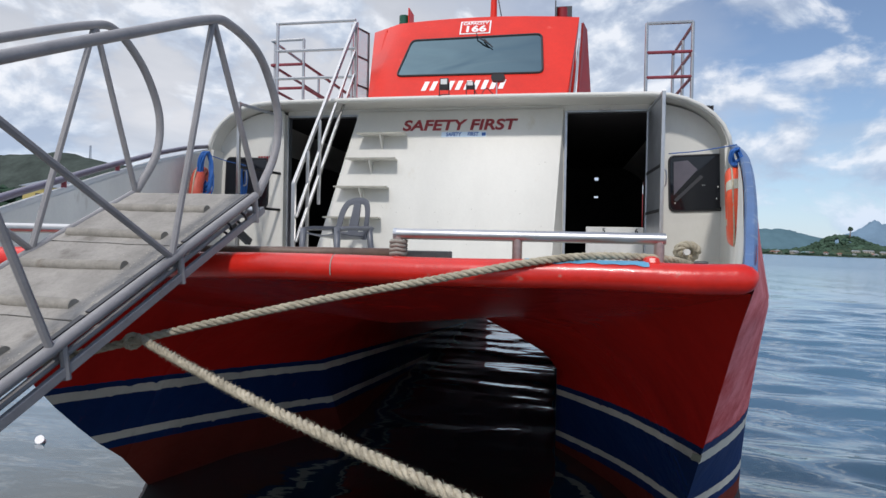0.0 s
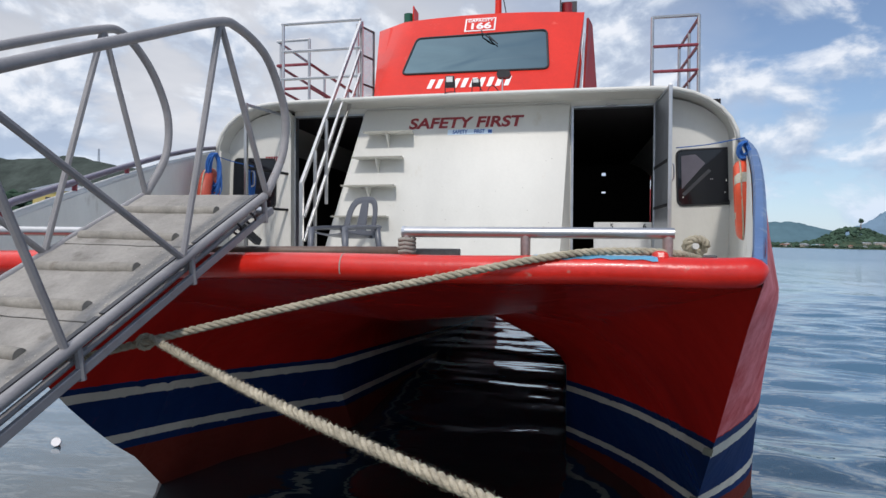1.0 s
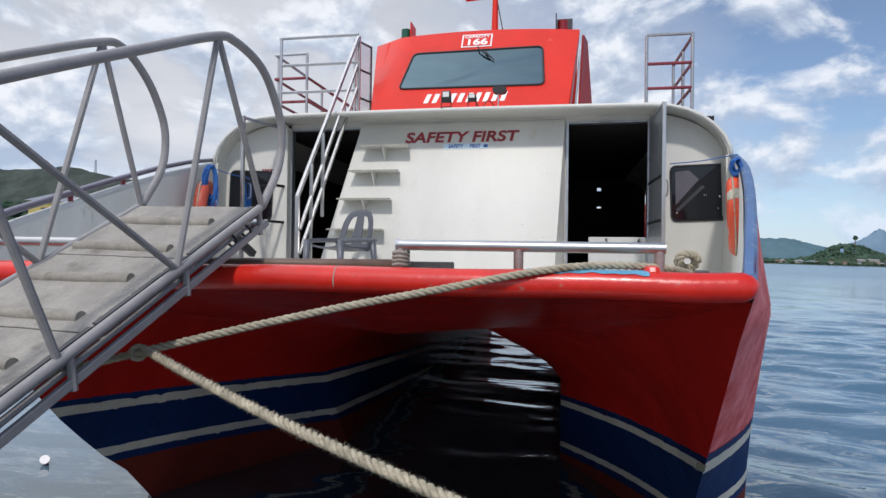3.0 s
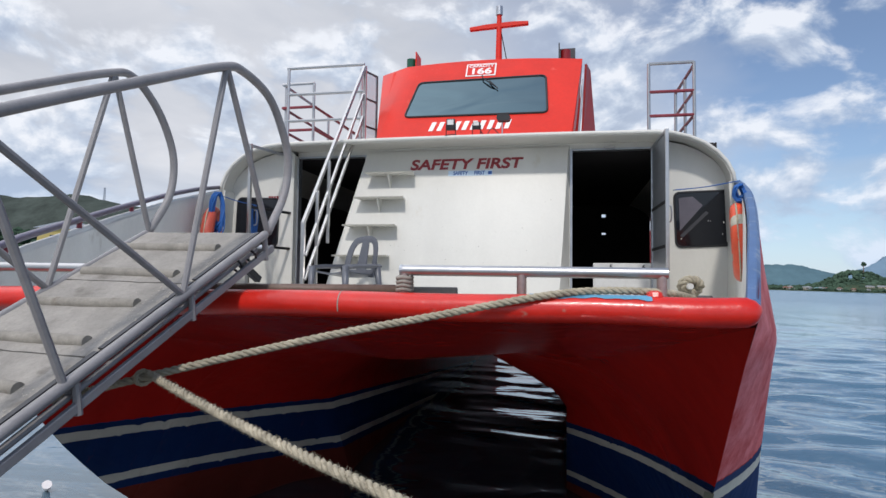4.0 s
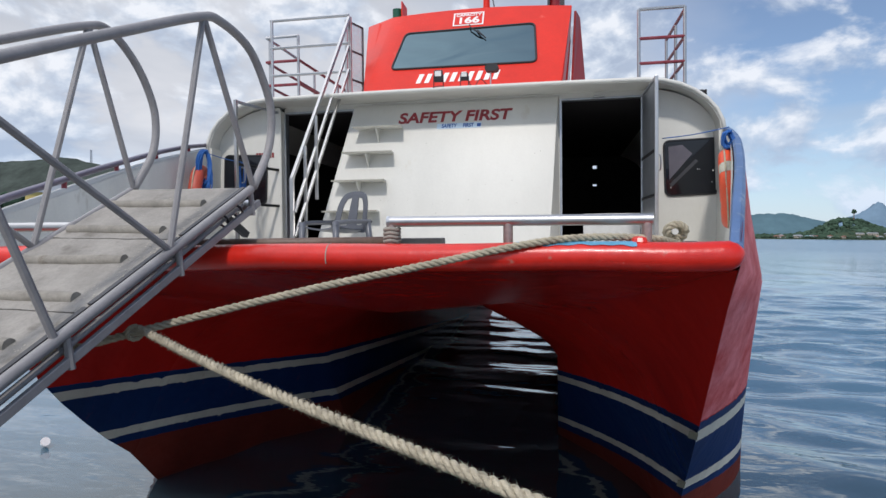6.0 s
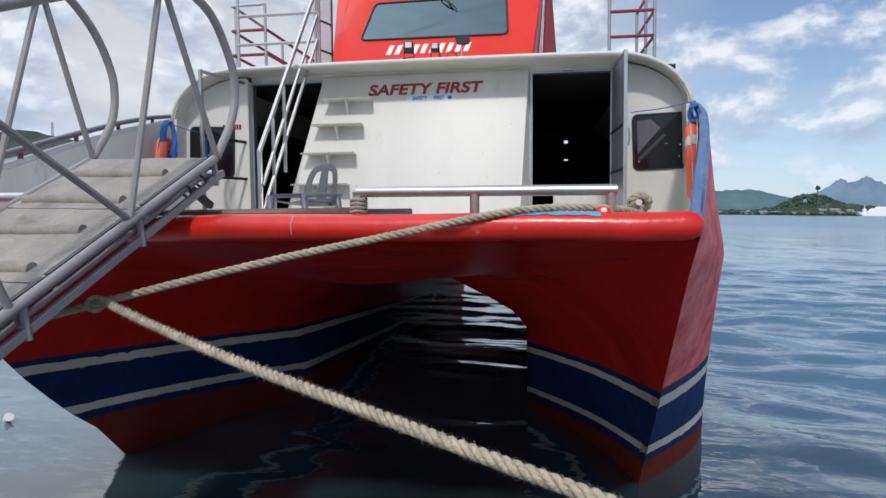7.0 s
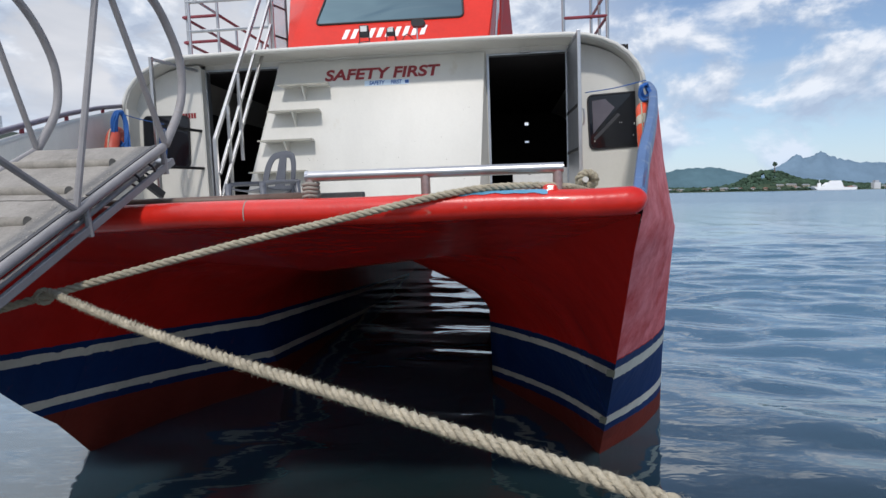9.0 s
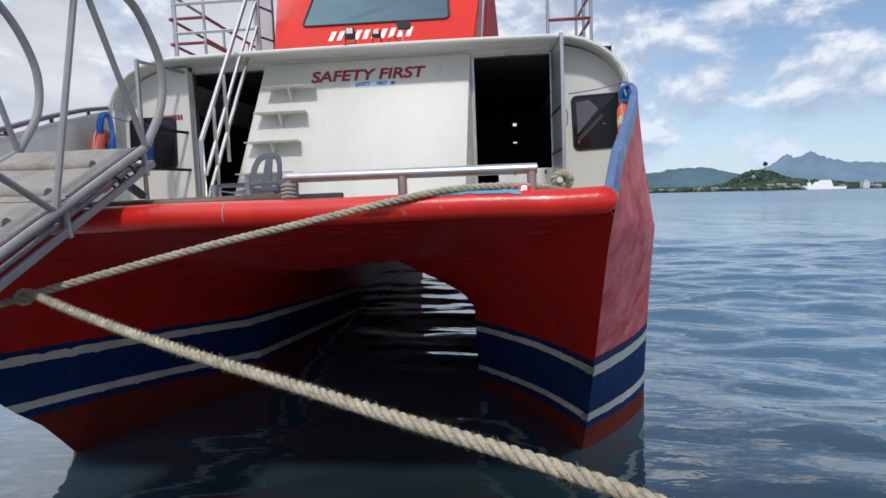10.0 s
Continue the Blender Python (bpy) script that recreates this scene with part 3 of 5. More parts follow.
woods("town_trees", spots, "dark green trees at the foot of the hill", 3)


def far_house(x, y, w, h, col, roof):
    e = empty("shore_house", pose(x, y, 1.8, 0, 0, rng.uniform(-25, 25)), "small pale house with a pitched roof on the far shore", "house", "houses along the far shore")
    part("wall", box((-w / 2, -3, 0), (w / 2, 3, h)), col, e)
    part("roof", prism([(-w / 2 - 0.5, h), (w / 2 + 0.5, h), (0, h + w * 0.24)], 7, pose(0, -3.5, 0)), roof, e)
    for s in (-0.22, 0.22):
        part("window", box((s * w - 0.6, -3.06, h * 0.35), (s * w + 0.6, -2.98, h * 0.75)), FRAME, e)


PALE = [plain("house_wall_white", (0.55, 0.56, 0.56)), plain("house_wall_cream", (0.42, 0.38, 0.31)), plain("house_wall_grey", (0.28, 0.29, 0.3))]
ROOFS = [plain("roof_rust", (0.28, 0.13, 0.09)), plain("roof_zinc", (0.36, 0.38, 0.41)), plain("roof_teal", (0.14, 0.26, 0.27))]
for i in range(46):
    x = rng.uniform(190, 330) if i < 30 else rng.uniform(330, 560)
    far_house(x, 885 - rng.uniform(0, 8), rng.uniform(3.2, 7.5), rng.uniform(1.8, 3.2), rng.choice(PALE), rng.choice(ROOFS))
for x, z, w in ((384, 9.0, 9), (399, 9.5, 12), (418, 8.5, 8), (446, 7, 6)):
    e = empty("long_building", pose(x, 893, z - 3.5), "long white building among the trees of the point", "building")
    part("wall", box((-w / 2, -3, -4), (w / 2, 3, 2.6)), PALE[1], e)
    part("roof", prism([(-w / 2 - 0.6, 2.6), (w / 2 + 0.6, 2.6), (w / 2 - 2, 3.8), (-w / 2 + 2, 3.8)], 7, pose(0, -3.5, 0)), ROOFS[1], e)
    for k in range(int(w / 3)):
        part("window", box((-w / 2 + 1.2 + 3 * k, -3.06, 0.6), (-w / 2 + 2.2 + 3 * k, -2.98, 1.8)), FRAME, e)

e = empty("lone_tree", pose(386, 915, 31), "tall lone tree with a flat crown on the hilltop", "tree")
part("trunk", tube([(0, 0, -4), (0.2, 0, 4), (0, 0, 8)], lambda f: 0.7 - 0.3 * f, 6), WOOD, e)
bm = bmesh.new()
for k in range(16):
    res = bmesh.ops.create_icosphere(bm, subdivisions=1, radius=rng.uniform(1.0, 1.9), matrix=Matrix.Translation((rng.uniform(-1.9, 1.9), rng.uniform(-1.5, 1.5), 7 + rng.uniform(-1.6, 2.2))))
part("crown", bm, WOODED, e)


def build_ferry():
    e = empty("ferry_ship", pose(436, 860, 0, 0, 0, 4), "white passenger ferry lying off the wooded point", "ship")
    bm = prism([(-28, 5.0), (-27, 0.2), (25, 0.2), (32, 6.5), (20, 5.4), (-10, 5.0)], 10)
    part("hull", bm, SHIPWHITE, e)
    part("superstructure", prism([(-10, 5.0), (16, 5.2), (15, 9), (10, 14), (-8, 14.0)], 8, pose(0, 1, 0)), SHIPWHITE, e)
    part("bridge", prism([(-8, 14), (6, 14), (5, 17), (-7, 17)], 6, pose(0, 2, 0)), SHIPWHITE, e)
    part("funnel", box((19, 3.5, 5), (23, 6.5, 13), 0.3), SHIPWHITE, e)
    part("mast", tube([(21, 5, 12), (21, 5, 19)], 0.35, 6), SHIPWHITE, e)
    part("stripe", box((-26, -0.1, 3.2), (26, 0, 3.7)), TEXT_BLUE, e)
    for k in range(8):
        part("window", box((-8 + 2.8 * k, 0.9, 7), (-6.6 + 2.8 * k, 1.01, 8.2)), FRAME, e)
    e.matrix_world = e.matrix_world @ Matrix.Rotation(math.pi, 4, "Z") @ Matrix.Diagonal((0.95, 1, 0.72, 1))


build_ferry()
e = empty("storage_silo", pose(497, 872, 0), "small white silo house on the shore", "building")
part("wall", box((-4, -4, 0), (4, 4, 9)), PALE[0], e)
part("roof", box((-2.5, -3, 9), (2.5, 3, 12)), ROOFS[1], e)

# harbour town beyond the port-side bulwark
for i in range(22):
    x = rng.uniform(-330, -140)
    y = 190 + rng.uniform(0, 60)
    e = empty("town_house", pose(x, y, 2, 0, 0, rng.uniform(-20, 20)), "pale harbour house with a low roof", "house", "houses of the harbour town")
    w, h = rng.uniform(7, 13), rng.uniform(5, 8.5)
    part("wall", box((-w / 2, -4, -3), (w / 2, 4, h)), rng.choice(PALE), e)
    part("roof", prism([(-w / 2 - 0.6, h), (w / 2 + 0.6, h), (0, h + 1.8)], 9, pose(0, -4.5, 0)), rng.choice(ROOFS), e)
    for k in (-0.25, 0.25):
        part("window", box((k * w - 0.6, -4.06, h * 0.4), (k * w + 0.6, -3.98, h * 0.7)), FRAME, e)
spots = []
for i in range(420):
    a, d = radians(rng.uniform(41.5, 54)), rng.uniform(150, 185)
    spots.append((-math.sin(a) * d, math.cos(a) * d, rng.uniform(2, 6 + 7.5 * (math.degrees(a) - 41) / 12), rng.uniform(0.9, 2.2)))
woods("harbour_trees", spots, "dark green trees behind the harbour houses", 7)
e = empty("town_house", pose(-92, 100, 3, 0, 0, 38), "ochre-yellow harbour house with a zinc roof", "house", "houses of the harbour town")
part("wall", box((-5, -4, -3), (5, 4, 6.2)), plain("house_wall_ochre", (0.50, 0.38, 0.12)), e)
part("roof", prism([(-5.6, 6.2), (5.6, 6.2), (0, 8.0)], 9, pose(0, -4.5, 0)), ROOFS[1], e)
for k in (-2.5, 2.5):
    part("window", box((k - 0.6, -4.06, 3.6), (k + 0.6, -3.98, 5.0)), FRAME, e)
e = empty("radio_mast", pose(-945, 1105, 128), "thin lattice radio mast on the hill", "mast")
for dx in (-2, 2):
    part("pole", tube([(dx, 0, 0), (dx * 0.6, 0, 42)], 0.9, 5), STEEL_DULL, e)

# quay under the viewer and the foot of the gangway
part("quay", box((-7, -3.5, -2.5), (7, 0.5, 0.62), 0.03), CONCRETE, None, "plain concrete quay edge", category="quay", kind="structure")

# ---- the boat ----
CX = -1.04
boat = empty("passenger_boat", pose(CX, 0, 0, 0, -1.0, 0), "red and white catamaran passenger boat moored bow to the quay", "boat")


def bulwark_top(y):
    return float(np.interp(y, [2.7, 3.15, 4.45, 5.5, 6.2, 6.8, 7.4], [2.10, 2.28, 2.63, 2.90, 3.06, 3.20, 3.28]))


def deck_z(y):
    return float(np.interp(y, [2.8, 3.3, 4.2, 4.6], [2.035, 1.98, 1.86, 1.80]))


def bulwark_half(y):
    u = min(1, max(0, (y - 2.75) / 4.0))
    return 1.93 + 0.97 * (1 - (1 - u) ** 1.2)


def knuckle_half(y):
    u = min(1, max(0, (y - 2.75) / 3.7))
    return 1.955 + 0.975 * (1 - (1 - u) ** 1.5)


def knuckle_z(y):
    return float(np.interp(y, [2.75, 3.4, 5.5, 8], [2.0, 1.93, 1.80, 1.80]))


def stem(z, s=1):
    """The stem line of a bow: x and y at a height; the port bow stands a little forward."""
    fwd = 0.0 if s > 0 else float(np.interp(z, [0.04, 0.63, 1.07, 2.0], [0.02, 0.136, 0.14, 0.06]))
    if s > 0:
        x = np.interp(z, [-0.5, 0, 0.4, 0.9, 2.0], [2.08, 2.08, 2.085, 2.04, 1.955])
    else:
        x = np.interp(z, [-0.5, 0.04, 0.63, 1.07, 2.0], [2.27, 2.248, 2.20, 2.142, 1.955])
    return float(x), float(np.interp(z, [-0.5, 0, 0.4, 0.9, 2.0], [5.25, 4.90, 4.57, 3.98, 2.77])) - fwd


# the unseen stern is carried this far aft to darken the tunnel
END = 22.0
AFT = [8.0, 10.0, 13.0, END]
LEVELS = [-0.5, -0.25, 0, 0.2, 0.4, 0.6, 0.8, 1.0, 1.2, 1.4, 1.6, 1.8]


def outer_rows(s):
    rows = []
    for z in LEVELS:
        xs, ys = stem(z, s)
        half = 2.93 if s > 0 else 2.885 + 0.045 * z / 1.8
        row = []
        for k in range(13):
            u = (k / 12) ** 1.3
            y = ys + (6.5 - ys) * u
            row.append((s * (xs + (half - xs) * (1 - (1 - u) ** 1.7)), y, z))
        rows.append(row + [(s * half, y, z) for y in AFT])
    # the knuckle and the bulwark above it
    ys = [2.77 + (6.5 - 2.77) * (k / 12) ** 1.15 for k in range(13)] + AFT
    rows.append([(s * knuckle_half(y), y, knuckle_z(y)) for y in ys])
    rows.append([(s * (knuckle_half(y) * 0.45 + bulwark_half(y) * 0.55 + 0.015), y, knuckle_z(y) * 0.5 + bulwark_top(y) * 0.5) for y in ys])
    rows.append([(s * (bulwark_half(y) + 0.035), y, bulwark_top(y)) for y in ys])
    return rows


def inner_rows(s):
    """From the gunwale and the stem back into the tunnel between the hulls."""
    front, back = [], []
    for k in range(11):
        f = k / 10
        front.append(Vector((1.955 * f, 2.76 + 0.01 * f, 1.985)))
        a = f * 1.25
        back.append(Vector((0.53 * a, 5.5, 1.53)) if a <= 1 else Vector((0.53 + (a - 1) / 0.25 * 0.27, 5.5 + (a - 1) * 1.2, 1.53 - (a - 1) / 0.25 * 0.19)))
    for z, zb in zip([1.8, 1.6, 1.4, 1.2, 1.0, 0.8, 0.6, 0.4, 0.2, 0, -0.25, -0.5], [1.32, 1.24, 1.16, 1.08, 0.97, 0.8, 0.6, 0.4, 0.2, 0, -0.25, -0.5]):
        xs, ys = stem(z, s)
        front.append(Vector((xs, ys, z)))
        back.append(Vector((float(np.interp(zb, [0.98, 1.14, 1.34], [1.205, 1.10, 0.80])), 5.8 + 1.4 * (1.4 - zb) / 1.9, zb)))
    rows = []
    for i in range(13):
        u = i / 12
        row = []
        for j, (a, b) in enumerate(zip(front, back)):
            p = a.lerp(b, u)
            w = max(0, 1 - j / 12)
            p.z -= 0.16 * w * math.sin(math.pi * u) * (0.6 + 0.4 * u)
            if j > 10:
                p.x += 0.10 * math.sin(math.pi * u) * min(1, (j - 10) / 4)
            row.append((s * p.x, p.y, p.z))
        rows.append(row)
    for y in (9, 12, END):
        rows.append([(s * b.x, y, b.z) for b in back])
    return rows


for s in (1, -1):
    part("hull_side", grid_surface(outer_rows(s), flip=s < 0), HULL_SHEEN if s > 0 else HULL_PORT, boat, "red topside with pink sheen in its colour and a blue and white striped boot band" if s > 0 else "red topside with a blue and white striped boot band", True)
    part("hull_inside", grid_surface(inner_rows(s), flip=s > 0), HULL if s > 0 else HULL_PORT, boat, "shaded red inner hull and tunnel roof", True)
for z0, z1 in ((0.893, 0.955), (0.348, 0.412)):
    rows = []
    for z in (z0, z1):
        xs, ys = stem(z)
        rows.append([(xs + 0.003 - 0.75 * 0.03 * k, ys - 0.006 + 0.62 * 0.03 * k - 0.002 * math.sin(math.pi * k / 2), z) for k in range(3)])
    part("tape_patch", thick(grid_surface(rows), 0.003), OLD_TAPE, boat, "dull grey tape over the stem corner of the white line")
part("transom", grid_surface([[(-2.9, END, 3.2), (2.9, END, 3.2)], [(-2.9, END, 1.55), (2.9, END, 1.55)]]), HULL, boat)

# bow gunwale: a fat red tube with a worn top
pts = [(1.975 * math.sin(math.pi * (k / 40 - 0.5)), 2.75 + 0.004 * math.sin(k * 0.9), 2.043 + 0.003 * math.sin(k * 0.7)) for k in range(41)]
gunwale = part("bow_gunwale", tube(pts, lambda f: 0.062 * math.sqrt(max(0.015, 1 - max(0, (1.975 * abs(math.sin(math.pi * (f - 0.5))) - 1.905) / 0.071) ** 2)), 16), RED_WORN, boat, "thick rounded red gunwale across the bow", "all")
part("gunwale_ledge", box((-1.9, 2.77, 2.02), (1.9, 2.99, 2.075), 0.02), GREYCAP, gunwale, "grey weathered ledge inside the gunwale")
bm = bmesh.new()
rows = []
for k in range(28):
    x = 1.05 + 0.50 * k / 27
    w = 0.5 + 0.5 * noise.noise(Vector((x * 14, 0, 0)))
    rows.append([(x, 2.75 + math.cos(a) * 0.0645, 2.0435 + math.sin(a) * 0.0645) for a in np.linspace(1.25, 2.0 + 0.55 * w, 6)])
part("bare_patch", grid_surface(rows, bm), OLD_BLUE, gunwale, "worn patch where older blue paint shows", "all")
part("gunwale_crack", tube([(0.200, 2.75 + math.cos(a) * 0.0625, 2.043 + math.sin(a) * 0.0625) for a in np.linspace(1.3, 3.6, 9)], 0.0028, 5), GREYCAP, gunwale)
part("gunwale_knob", box((1.53, 2.725, 2.05), (1.60, 2.80, 2.128), 0.024), RED, gunwale)

# inner faces and caps of the bulwarks, foredeck
for s in (1, -1):
    ys = [2.85 + (7.2 - 2.85) * k / 16 for k in range(17)]
    inset = lambda y: float(np.interp(y, [2.85, 3.4, 5.5], [0.016, 0.026, 0.045]))
    rows = [[(s * (bulwark_half(y) - inset(y) - 0.012), y, deck_z(y) - 0.01) for y in ys], [(s * (bulwark_half(y) - inset(y)), y, bulwark_top(y) - 0.01) for y in ys]]
    part("bulwark_lining", grid_surface(rows, flip=s < 0), WHITE_IN, boat, "white painted inner face of the bulwark", True)
    ys = [2.76 + (6.85 - 2.76) * k / 24 for k in range(25)]
    bm = bmesh.new()
    sec = [(-0.06, -0.03), (-0.055, 0.012), (-0.03, 0.026), (0.03, 0.026), (0.05, 0.01), (0.052, -0.05)]
    wd = lambda y: float(np.interp(y, [2.76, 3.4, 5.5], [0.30, 0.38, 0.56]))
    rows = [[(s * (bulwark_half(y) + a * (wd(y) if a < 0 else 0.78)), y, bulwark_top(y) + b - 0.05 * max(0, 1 - (y - 2.76) / 0.25)) for a, b in sec] for y in ys]
    rows.insert(0, [(s * bulwark_half(2.76), 2.75, bulwark_top(2.76) - 0.08)] * len(sec))
    part("bulwark_cap", grid_surface(rows, bm, flip=s > 0), BLUE_CAP if s > 0 else WHITE_IN, boat, "faded blue bulwark capping" if s > 0 else "", True)
ys = [2.80 + (7.3 - 2.80) * k / 18 for k in range(19)]
part("foredeck", grid_surface([[(-bulwark_half(y) + 0.05, y, deck_z(y)) for y in ys], [(bulwark_half(y) - 0.05, y, deck_z(y)) for y in ys]]), WHITE_IN, boat, "off-white painted foredeck")

# port handrail on the bulwark
pts = [(-(bulwark_half(y) + 0.0), y, bulwark_top(y) + 0.085 - 0.05 * max(0, (y - 6.2))) for y in np.linspace(2.9, 6.75, 24)]
rail = part("bulwark_rail", tube(pts, 0.024, 10), material("dull_purple_grey_rail", (0.17, 0.155, 0.20), 0.4, 0.4, var=0.12), boat, "dull grey handrail on short posts", "all")
for y in (3.1, 3.9, 4.7, 5.5, 6.3):
    part("post", tube([(-bulwark_half(y), y, bulwark_top(y)), (-bulwark_half(y), y, bulwark_top(y) + 0.08)], 0.018, 8), MAROON, rail)

# steel bow rails
def bow_rail(x0, x1, posts):
    r = part("bow_rail", tube([(x0, 2.83, 2.205), (x1, 2.83, 2.20)], 0.025, 14), STEEL, boat, "polished stainless bow rail", True)
    part("end_cap", tube([(x0 - 0.004, 2.83, 2.205), (x0 + 0.01, 2.83, 2.205)], 0.0262, 14), STEEL_DULL, r)
    for x in posts:
        p = part("post", tube([(x, 2.83, 2.04), (x, 2.83, 2.19)], 0.022, 12), material("tarnished_post", (0.42, 0.30, 0.27), 0.35, 0.8, var=0.3), r, "tarnished short post", True)
        part("collar", tube([(x, 2.83, 2.075), (x, 2.83, 2.085)], 0.036, 12), STEEL_DULL, p)


bow_rail(0.455, 1.63, (0.47, 1.01, 1.605))
bow_rail(-1.88, -1.02, (-1.8, -1.1))

# ---- cabin ----
def roof_section(dx=0.0, dz=0.0):
    out = []
    for k in range(-14, 15):
        f = abs(k) / 14
        sg = 1 if k >= 0 else -1
        if f < 0.5:
            x, z = 2.1 * f / 0.5, 3.755 - 0.012 * (f / 0.5) ** 2
        else:
            a = (f - 0.5) / 0.5 * math.pi / 2
            x, z = 2.1 + 0.78 * math.sin(a), 3.743 - 0.56 * (1 - math.cos(a))
        out.append((sg * (x + dx * min(1, f * 1.2)), z + dz))
    return out


ROOF_Y = [6.66, 6.70, 6.85, 7.1, 8, 10, 12.6]
rows = []
for y in ROOF_Y:
    sw = 0.05 * max(0, 1 - (y - 6.66) / 0.1)
    rows.append([(x, y + 0.10 * max(0, abs(x) - 2.0) ** 1.2, z - sw * 0.3) for x, z in roof_section()])
bm = grid_surface(rows)
roof = part("cabin_roof", thick(bm, 0.03), WHITE, boat, "white rounded cabin roof with a thick brow", True)
pts = [(x, 6.66 + 0.10 * max(0, abs(x) - 2.0) ** 1.2, z - 0.018) for x, z in roof_section()]
part("brow_lip", tube(pts, 0.022, 8), WHITE, roof, smooth="all")
# the sides below the roof's edge
for s in (1, -1):
    ys = [6.75, 7.2, 9, 12.6]
    part("cabin_side", thick(grid_surface([[(s * 2.86, y, 3.21) for y in ys], [(s * 2.88, y, 2.6) for y in ys]]), 0.04), WHITE, boat)

# front bulkhead, butted round the two doorways
BY = 7.10


def slab(x0, x1, z0, z1, name, y=BY, t=0.05, mat=None, label=""):
    return part(name, box((x0, y, z0), (x1, y + t, z1)), mat or WHITE, boat, label)


slab(-2.05, 2.17, 3.655, 3.73, "bulkhead_header")
slab(-1.15, 1.236, 1.80, 3.655, "bulkhead_centre")


def wing_outline(s, x0):
    pts = [(x0, 1.80), (2.86, 1.80), (2.86, 3.15)]
    sec = [(x, z - 0.05) for x, z in roof_section() if x > x0]
    for x, z in reversed(sec):
        pts.append((min(x, 2.86), z))
    pts.append((x0, 3.69))
    return [(s * x, z) for x, z in pts]


for s, x0 in ((1, 2.172), (-1, 2.052)):
    part("bulkhead_wing", prism(wing_outline(s, x0), 0.05, pose(0, 6.96, 0)), WHITE, boat, "white side panel of the cabin front under the rounded roof edge")
    part("wing_return", box((s * x0, 6.965, 1.8), (s * (x0 - 0.012), 7.15, 3.66)), WHITE, boat)
    # tinted window
    win = part("wing_window", prism(rounded(0.53, 0.56, 0.05), 0.02, pose(s * (2.605 if s > 0 else 2.50), 6.945, 2.845, 0, -2 * s, 0)), DARKGLASS, boat, "black tinted side window")
    ring = [(x, 0, z) for x, z in rounded(0.55, 0.58, 0.055)]
    bm = tube(ring, 0.010, 6, True)
    bm.transform(pose(s * (2.605 if s > 0 else 2.50), 6.95, 2.845, 0, -2 * s, 0))
    part("window_frame", bm, BLACK, win)
    if s > 0:
        m = pose(2.605, 6.935, 2.845)
        part("reflector_flap", prism([(-0.24, 0.22), (-0.10, 0.235), (0.0, 0.14), (-0.23, -0.13)], 0.006, m), FILM, win, "torn grey film behind the pane")
        part("strip", prism([(-0.23, -0.18), (0.03, 0.08), (0.06, 0.06), (-0.20, -0.20)], 0.004, m), FRAME, win)
        for dx, dz, a in ((0.05, -0.03, 0.012), (0.20, -0.05, 0.02), (0.19, -0.17, 0.014), (-0.22, -0.22, 0.016), (0.07, -0.03, 0.01)):
            part("bare_spot", box((dx, -0.002, dz), (dx + a * 0.5, 0.002, dz + a), m=m), WHITE, win)
# door frames
for x0, x1 in ((-2.05, -1.15), (1.236, 2.17)):
    for x in (x0 + 0.012, x1 - 0.012):
        part("door_jamb", box((x - 0.012, 7.07, 1.8), (x + 0.012, 7.16, 3.655)), STEEL_DULL, boat)
    part("door_lintel", box((x0 + 0.025, 7.07, 3.635), (x1 - 0.025, 7.16, 3.655)), STEEL_DULL, boat)

# raked centre panel
def panel_y(z):
    return 6.52 + (z - 1.8) * (7.07 - 6.52) / (3.68 - 1.8)


zt, zb = 3.69, 1.80
bm = bmesh.new()
A = [bm.verts.new(p) for p in ((-1.15, panel_y(zt), zt), (1.225, panel_y(zt), zt), (1.115, panel_y(zb), zb), (-1.52, panel_y(zb), zb))]
B = [bm.verts.new(p) for p in ((-1.15, 7.095, zt), (1.225, 7.095, zt), (1.225, 7.095, zb), (-1.16, 7.095, zb))]
bm.faces.new(A), bm.faces.new(B[::-1])
for i in range(4):
    bm.faces.new((A[i], B[i], B[(i + 1) % 4], A[(i + 1) % 4]))
bmesh.ops.bevel(bm, geom=[e for e in bm.edges if all(v.co.y < 7.09 for v in e.verts)], offset=0.015, segments=2, affect="EDGES", profile=0.5)
panel = part("raked_panel", bm, WHITE, boat, "sunlit white raked front panel with rust specks", True)
TILT = 90 - math.degrees(math.atan2(7.07 - 6.52, 3.68 - 1.8))


def on_panel(x, z, off=0.004):
    return pose(x, panel_y(z) - off, z, TILT, 0, 0)


lettering("safety_lettering", "SAFETY FIRST", 0.180, on_panel(0.045, 3.500), TEXT_RED, panel, "worn dark red words SAFETY FIRST", 0.16, stretch=1.206)
sticker = part("sticker", box((-0.255, -0.032, 0), (0.255, 0.032, 0.002), m=on_panel(0.115, 3.392, 0.002)), STICKER, panel, "pale blue sticker strip")
for word, dx in (("SAFETY", -0.10), ("FIRST", 0.12)):
    lettering("sticker_word", word, 0.066, on_panel(0.10 + dx, 3.392, 0.006), TEXT_BLUE, sticker, "", 0.1, 0.0005, 0.78)
part("printed_bar", box((0.205, -0.02, 0), (0.25, 0.02, 0.001), m=on_panel(0.115, 3.392, 0.006)), TEXT_BLUE, sticker)
rng = random.Random(3)
for i in range(28):
    x, z = rng.uniform(-0.9, 1.05), rng.choice((rng.uniform(2.15, 2.55), rng.uniform(2.1, 3.3)))
    r = rng.uniform(0.002, 0.005)
    part("rust_speck", prism([(r * math.cos(a), r * math.sin(a) * rng.uniform(0.6, 1.4)) for a in np.linspace(0, 5.6, 6)], 0.001, pose(x, panel_y(z) - 0.003, z, TILT - 90)), CLEAT, panel)

